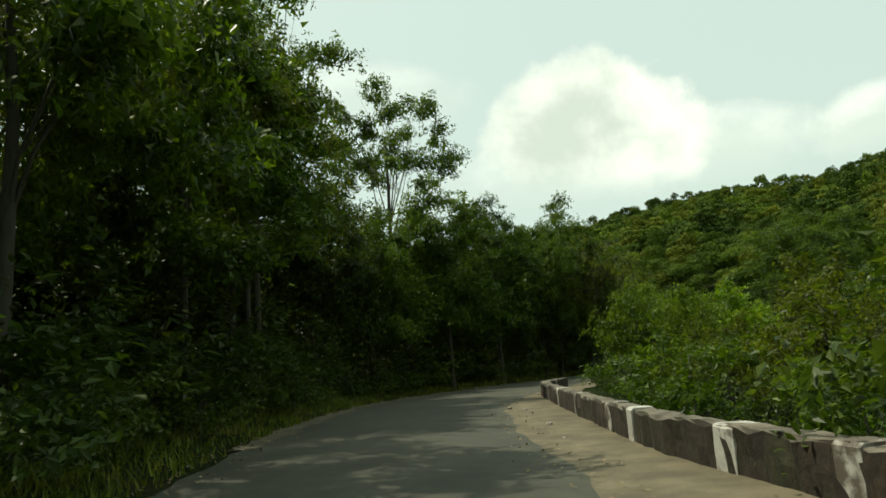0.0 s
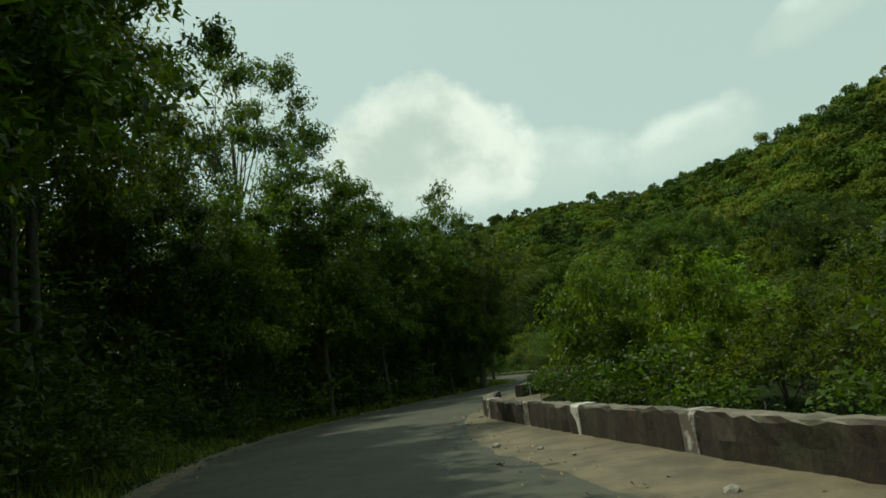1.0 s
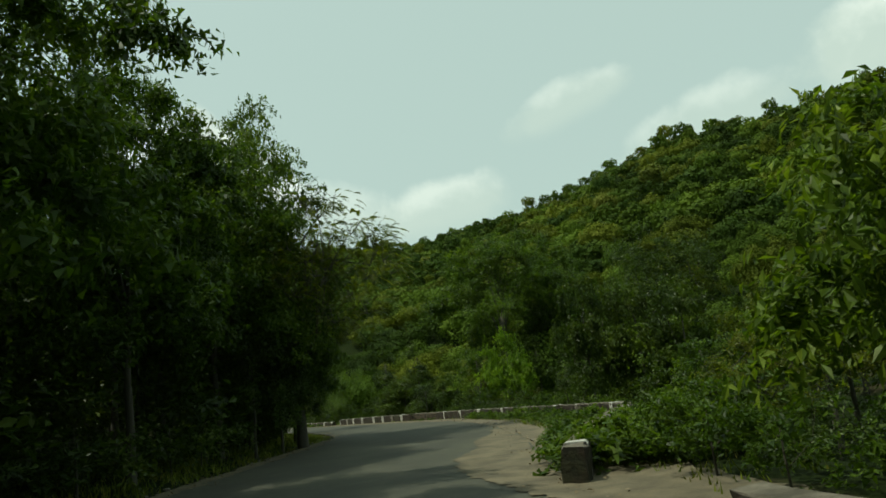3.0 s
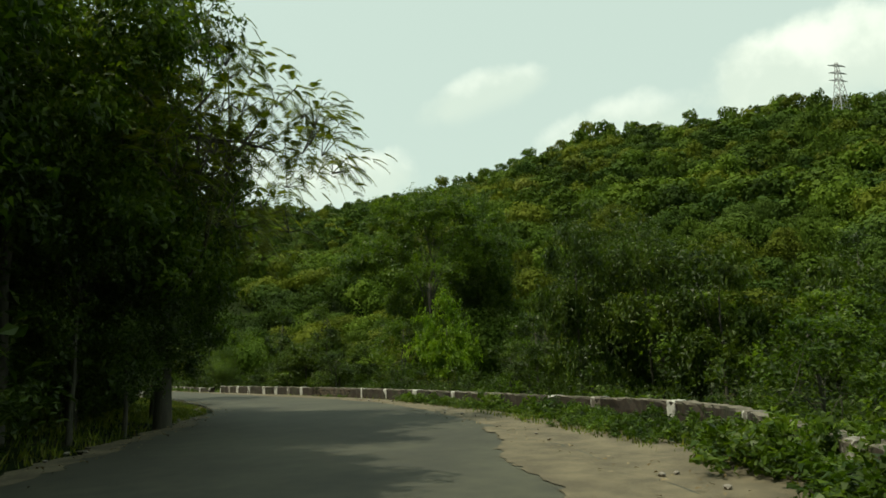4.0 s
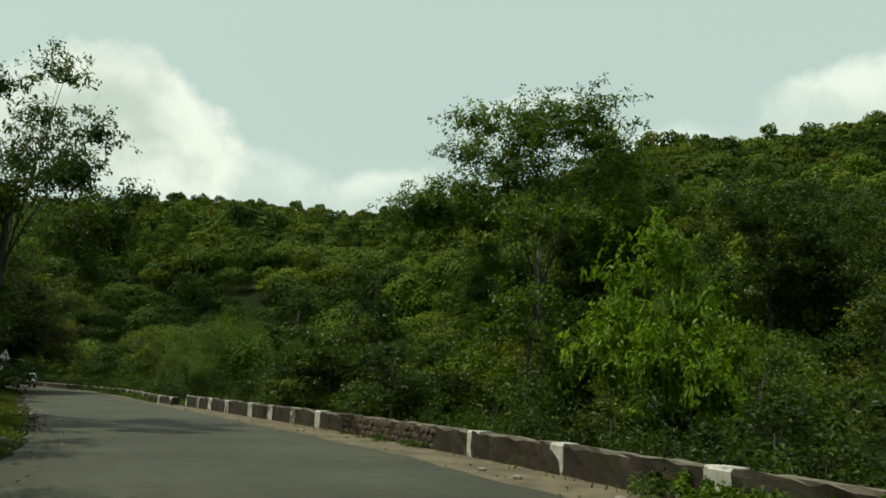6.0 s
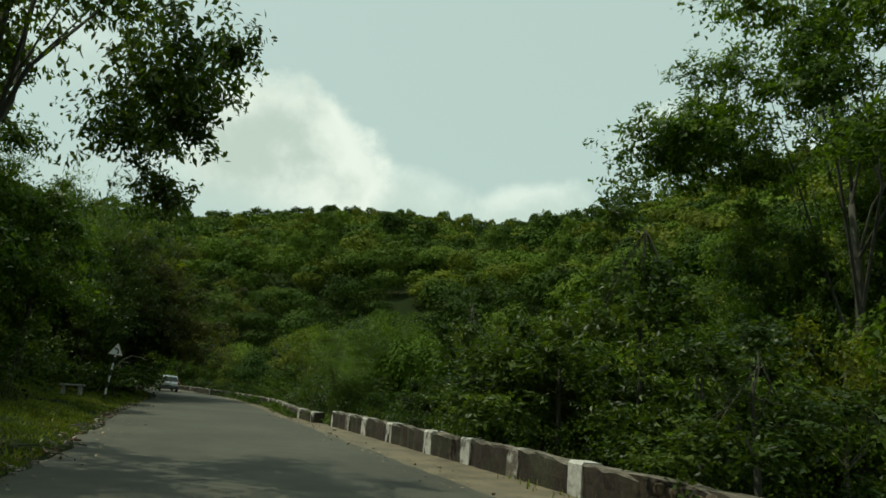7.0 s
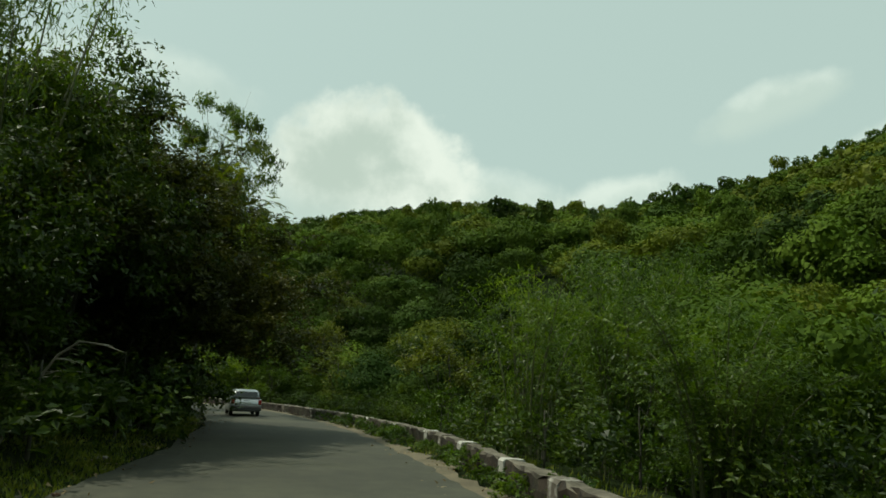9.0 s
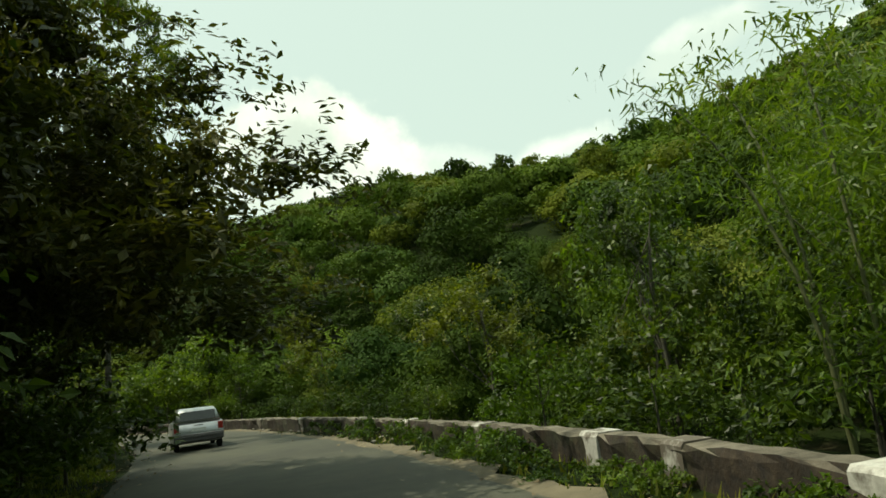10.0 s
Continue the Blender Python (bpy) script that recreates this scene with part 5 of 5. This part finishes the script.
# ---- car ----
def build_car(x, y, turn):
    root = tagged(new("car"), "silver-grey hatchback car seen from behind on road", "car")
    # side outline of the lower body, from rear (y = 0) to nose
    low = [(0.02, 0.32), (0.0, 0.55), (0.03, 0.86), (0.25, 0.93), (2.6, 0.95), (3.55, 0.80), (3.72, 0.55), (3.70, 0.30), (3.0, 0.22), (0.6, 0.22)]
    cab = [(0.06, 0.93), (0.34, 1.31), (0.62, 1.385), (1.7, 1.39), (2.0, 1.34), (2.75, 0.95)]

    def hull(outline, half, shrink=None):
        bm = bmesh.new()
        rows = []
        for sx, kk in ((-1, 0), (-0.92, 1), (0.92, 1), (1, 0)):
            row = []
            for u, z in outline:
                hx = half if shrink is None else half - shrink * max(0, z - 0.93) / 0.5
                row.append(bm.verts.new((sx * hx, u if kk else 0.04 + u * 0.985, z if kk else (z - 0.03 if z > 0.5 else z + 0.03))))
            rows.append(row)
        n = len(outline)
        for a, b in zip(rows, rows[1:]):
            for i in range(n):
                bm.faces.new((a[i], a[(i + 1) % n], b[(i + 1) % n], b[i]))
        bm.faces.new(rows[0])
        bm.faces.new(rows[-1][::-1])
        bmesh.ops.recalc_face_normals(bm, faces=bm.faces[:])
        bmesh.ops.bevel(bm, geom=bm.edges[:], offset=0.025, segments=2, affect="EDGES")
        return bm

    body = part("body", hull(low, 0.80), CAR_PAINT, root, smooth=True)
    part("cabin", hull(cab, 0.72, 0.14), CAR_PAINT, root, smooth=True)

    def slab(name, size, centre, material, parent, turn=None, label="", bevel=0.01):
        bm = bmesh.new()
        box(bm, size, centre, turn, bevel)
        return part(name, bm, material, parent, label)

    slab("rear_window", (1.14, 0.02, 0.36), (0, 0.175, 1.13), CAR_GLASS, root, Matrix.Rotation(radians(-36), 4, "X"))
    slab("windscreen", (1.16, 0.02, 0.62), (0, 2.39, 1.19), CAR_GLASS, root, Matrix.Rotation(radians(59), 4, "X"))
    for s in (-1, 1):
        slab("side_window", (0.02, 0.85, 0.30), (s * 0.675, 0.85, 1.15), CAR_GLASS, root, Matrix.Rotation(radians(s * -15), 4, "Y"))
        slab("side_window", (0.02, 0.75, 0.30), (s * 0.675, 1.75, 1.15), CAR_GLASS, root, Matrix.Rotation(radians(s * -15), 4, "Y"))
        slab("tail_light", (0.16, 0.05, 0.24), (s * 0.70, 0.02, 0.74), LAMP_RED, root)
        slab("mirror", (0.14, 0.08, 0.11), (s * 0.86, 2.35, 0.99), PLASTIC, root)
        for u in (0.68, 3.02):
            bm = bmesh.new()
            m = Matrix.Translation((s * 0.70, u, 0.27)) @ Matrix.Rotation(radians(90), 4, "Y")
            bmesh.ops.create_cone(bm, cap_ends=True, segments=24, radius1=0.27, radius2=0.27, depth=0.16, matrix=m)
            bmesh.ops.bevel(bm, geom=[e for e in bm.edges if e.calc_face_angle(0) > 1], offset=0.02, segments=2, affect="EDGES")
            tyre = part("wheel", bm, RUBBER, root)
            bm = bmesh.new()
            m = Matrix.Translation((s * 0.775, u, 0.27)) @ Matrix.Rotation(radians(90), 4, "Y")
            bmesh.ops.create_cone(bm, cap_ends=True, segments=20, radius1=0.17, radius2=0.15, depth=0.03, matrix=m)
            part("rim", bm, STEEL, tyre)
    slab("bumper", (1.58, 0.12, 0.24), (0, -0.03, 0.43), PLASTIC, root, label="dark grey plastic bumper", bevel=0.03)
    slab("bumper_trim", (1.50, 0.02, 0.05), (0, -0.10, 0.46), PLASTIC, root)
    slab("number_plate", (0.48, 0.012, 0.11), (0, 0.0, 0.68), PAINT_WHITE, root, label="white plate with dark bar")
    slab("boot_handle", (0.30, 0.02, 0.03), (0, 0.02, 0.82), PLASTIC, root)
    root.matrix_world = Matrix.Translation((x, y, 0.035)) @ Matrix.Rotation(radians(turn), 4, "Z")


build_car(21.45, 140.5, 6)


# ---- pylon on the ridge ----
def build_pylon(x, y, top):
    root = tagged(new("pylon"), "grey steel lattice power pylon standing on forested ridge", "pylon")
    z0 = float(height_at(x, y)[0]) - 0.5
    h = top - z0

    def half(z):
        return 2.6 * (1 - z / h) ** 1.2 + 0.35

    def bar(bm, a, b, r):
        tube(bm, [Vector(a), Vector(b)], [r, r], 4)

    levels = [h * k / 9 for k in range(10)]
    for sx in (-1, 1):
        for sy in (-1, 1):
            bm = bmesh.new()
            tube(bm, [Vector((sx * half(z), sy * half(z), z)) for z in levels], [0.14] * 10, 4)
            part("leg", bm, STEEL, root)
    for a, b in zip(levels, levels[1:]):
        bm = bmesh.new()
        p, q = half(a), half(b)
        for s in (-1, 1):
            bar(bm, (-p, s * p, a), (q, s * q, b), 0.07)
            bar(bm, (p, s * p, a), (-q, s * q, b), 0.07)
            bar(bm, (s * p, -p, a), (s * q, q, b), 0.07)
            bar(bm, (s * p, p, a), (s * q, -q, b), 0.07)
        part("bracing", bm, STEEL, root)
    for k in (0.70, 0.82, 0.94):
        bm = bmesh.new()
        z = h * k
        for s in (-1, 1):
            for d in (-0.3, 0.3):
                bar(bm, (0, d, z + 0.7), (s * 4.2, 0, z), 0.09)
                bar(bm, (0, d, z), (s * 4.2, 0, z), 0.09)
        part("cross_arm", bm, STEEL, root)
    root.matrix_world = Matrix.Translation((x, y, z0)) @ Matrix.Rotation(radians(-25), 4, "Z")


build_pylon(277.0, 144.0, 114.3)
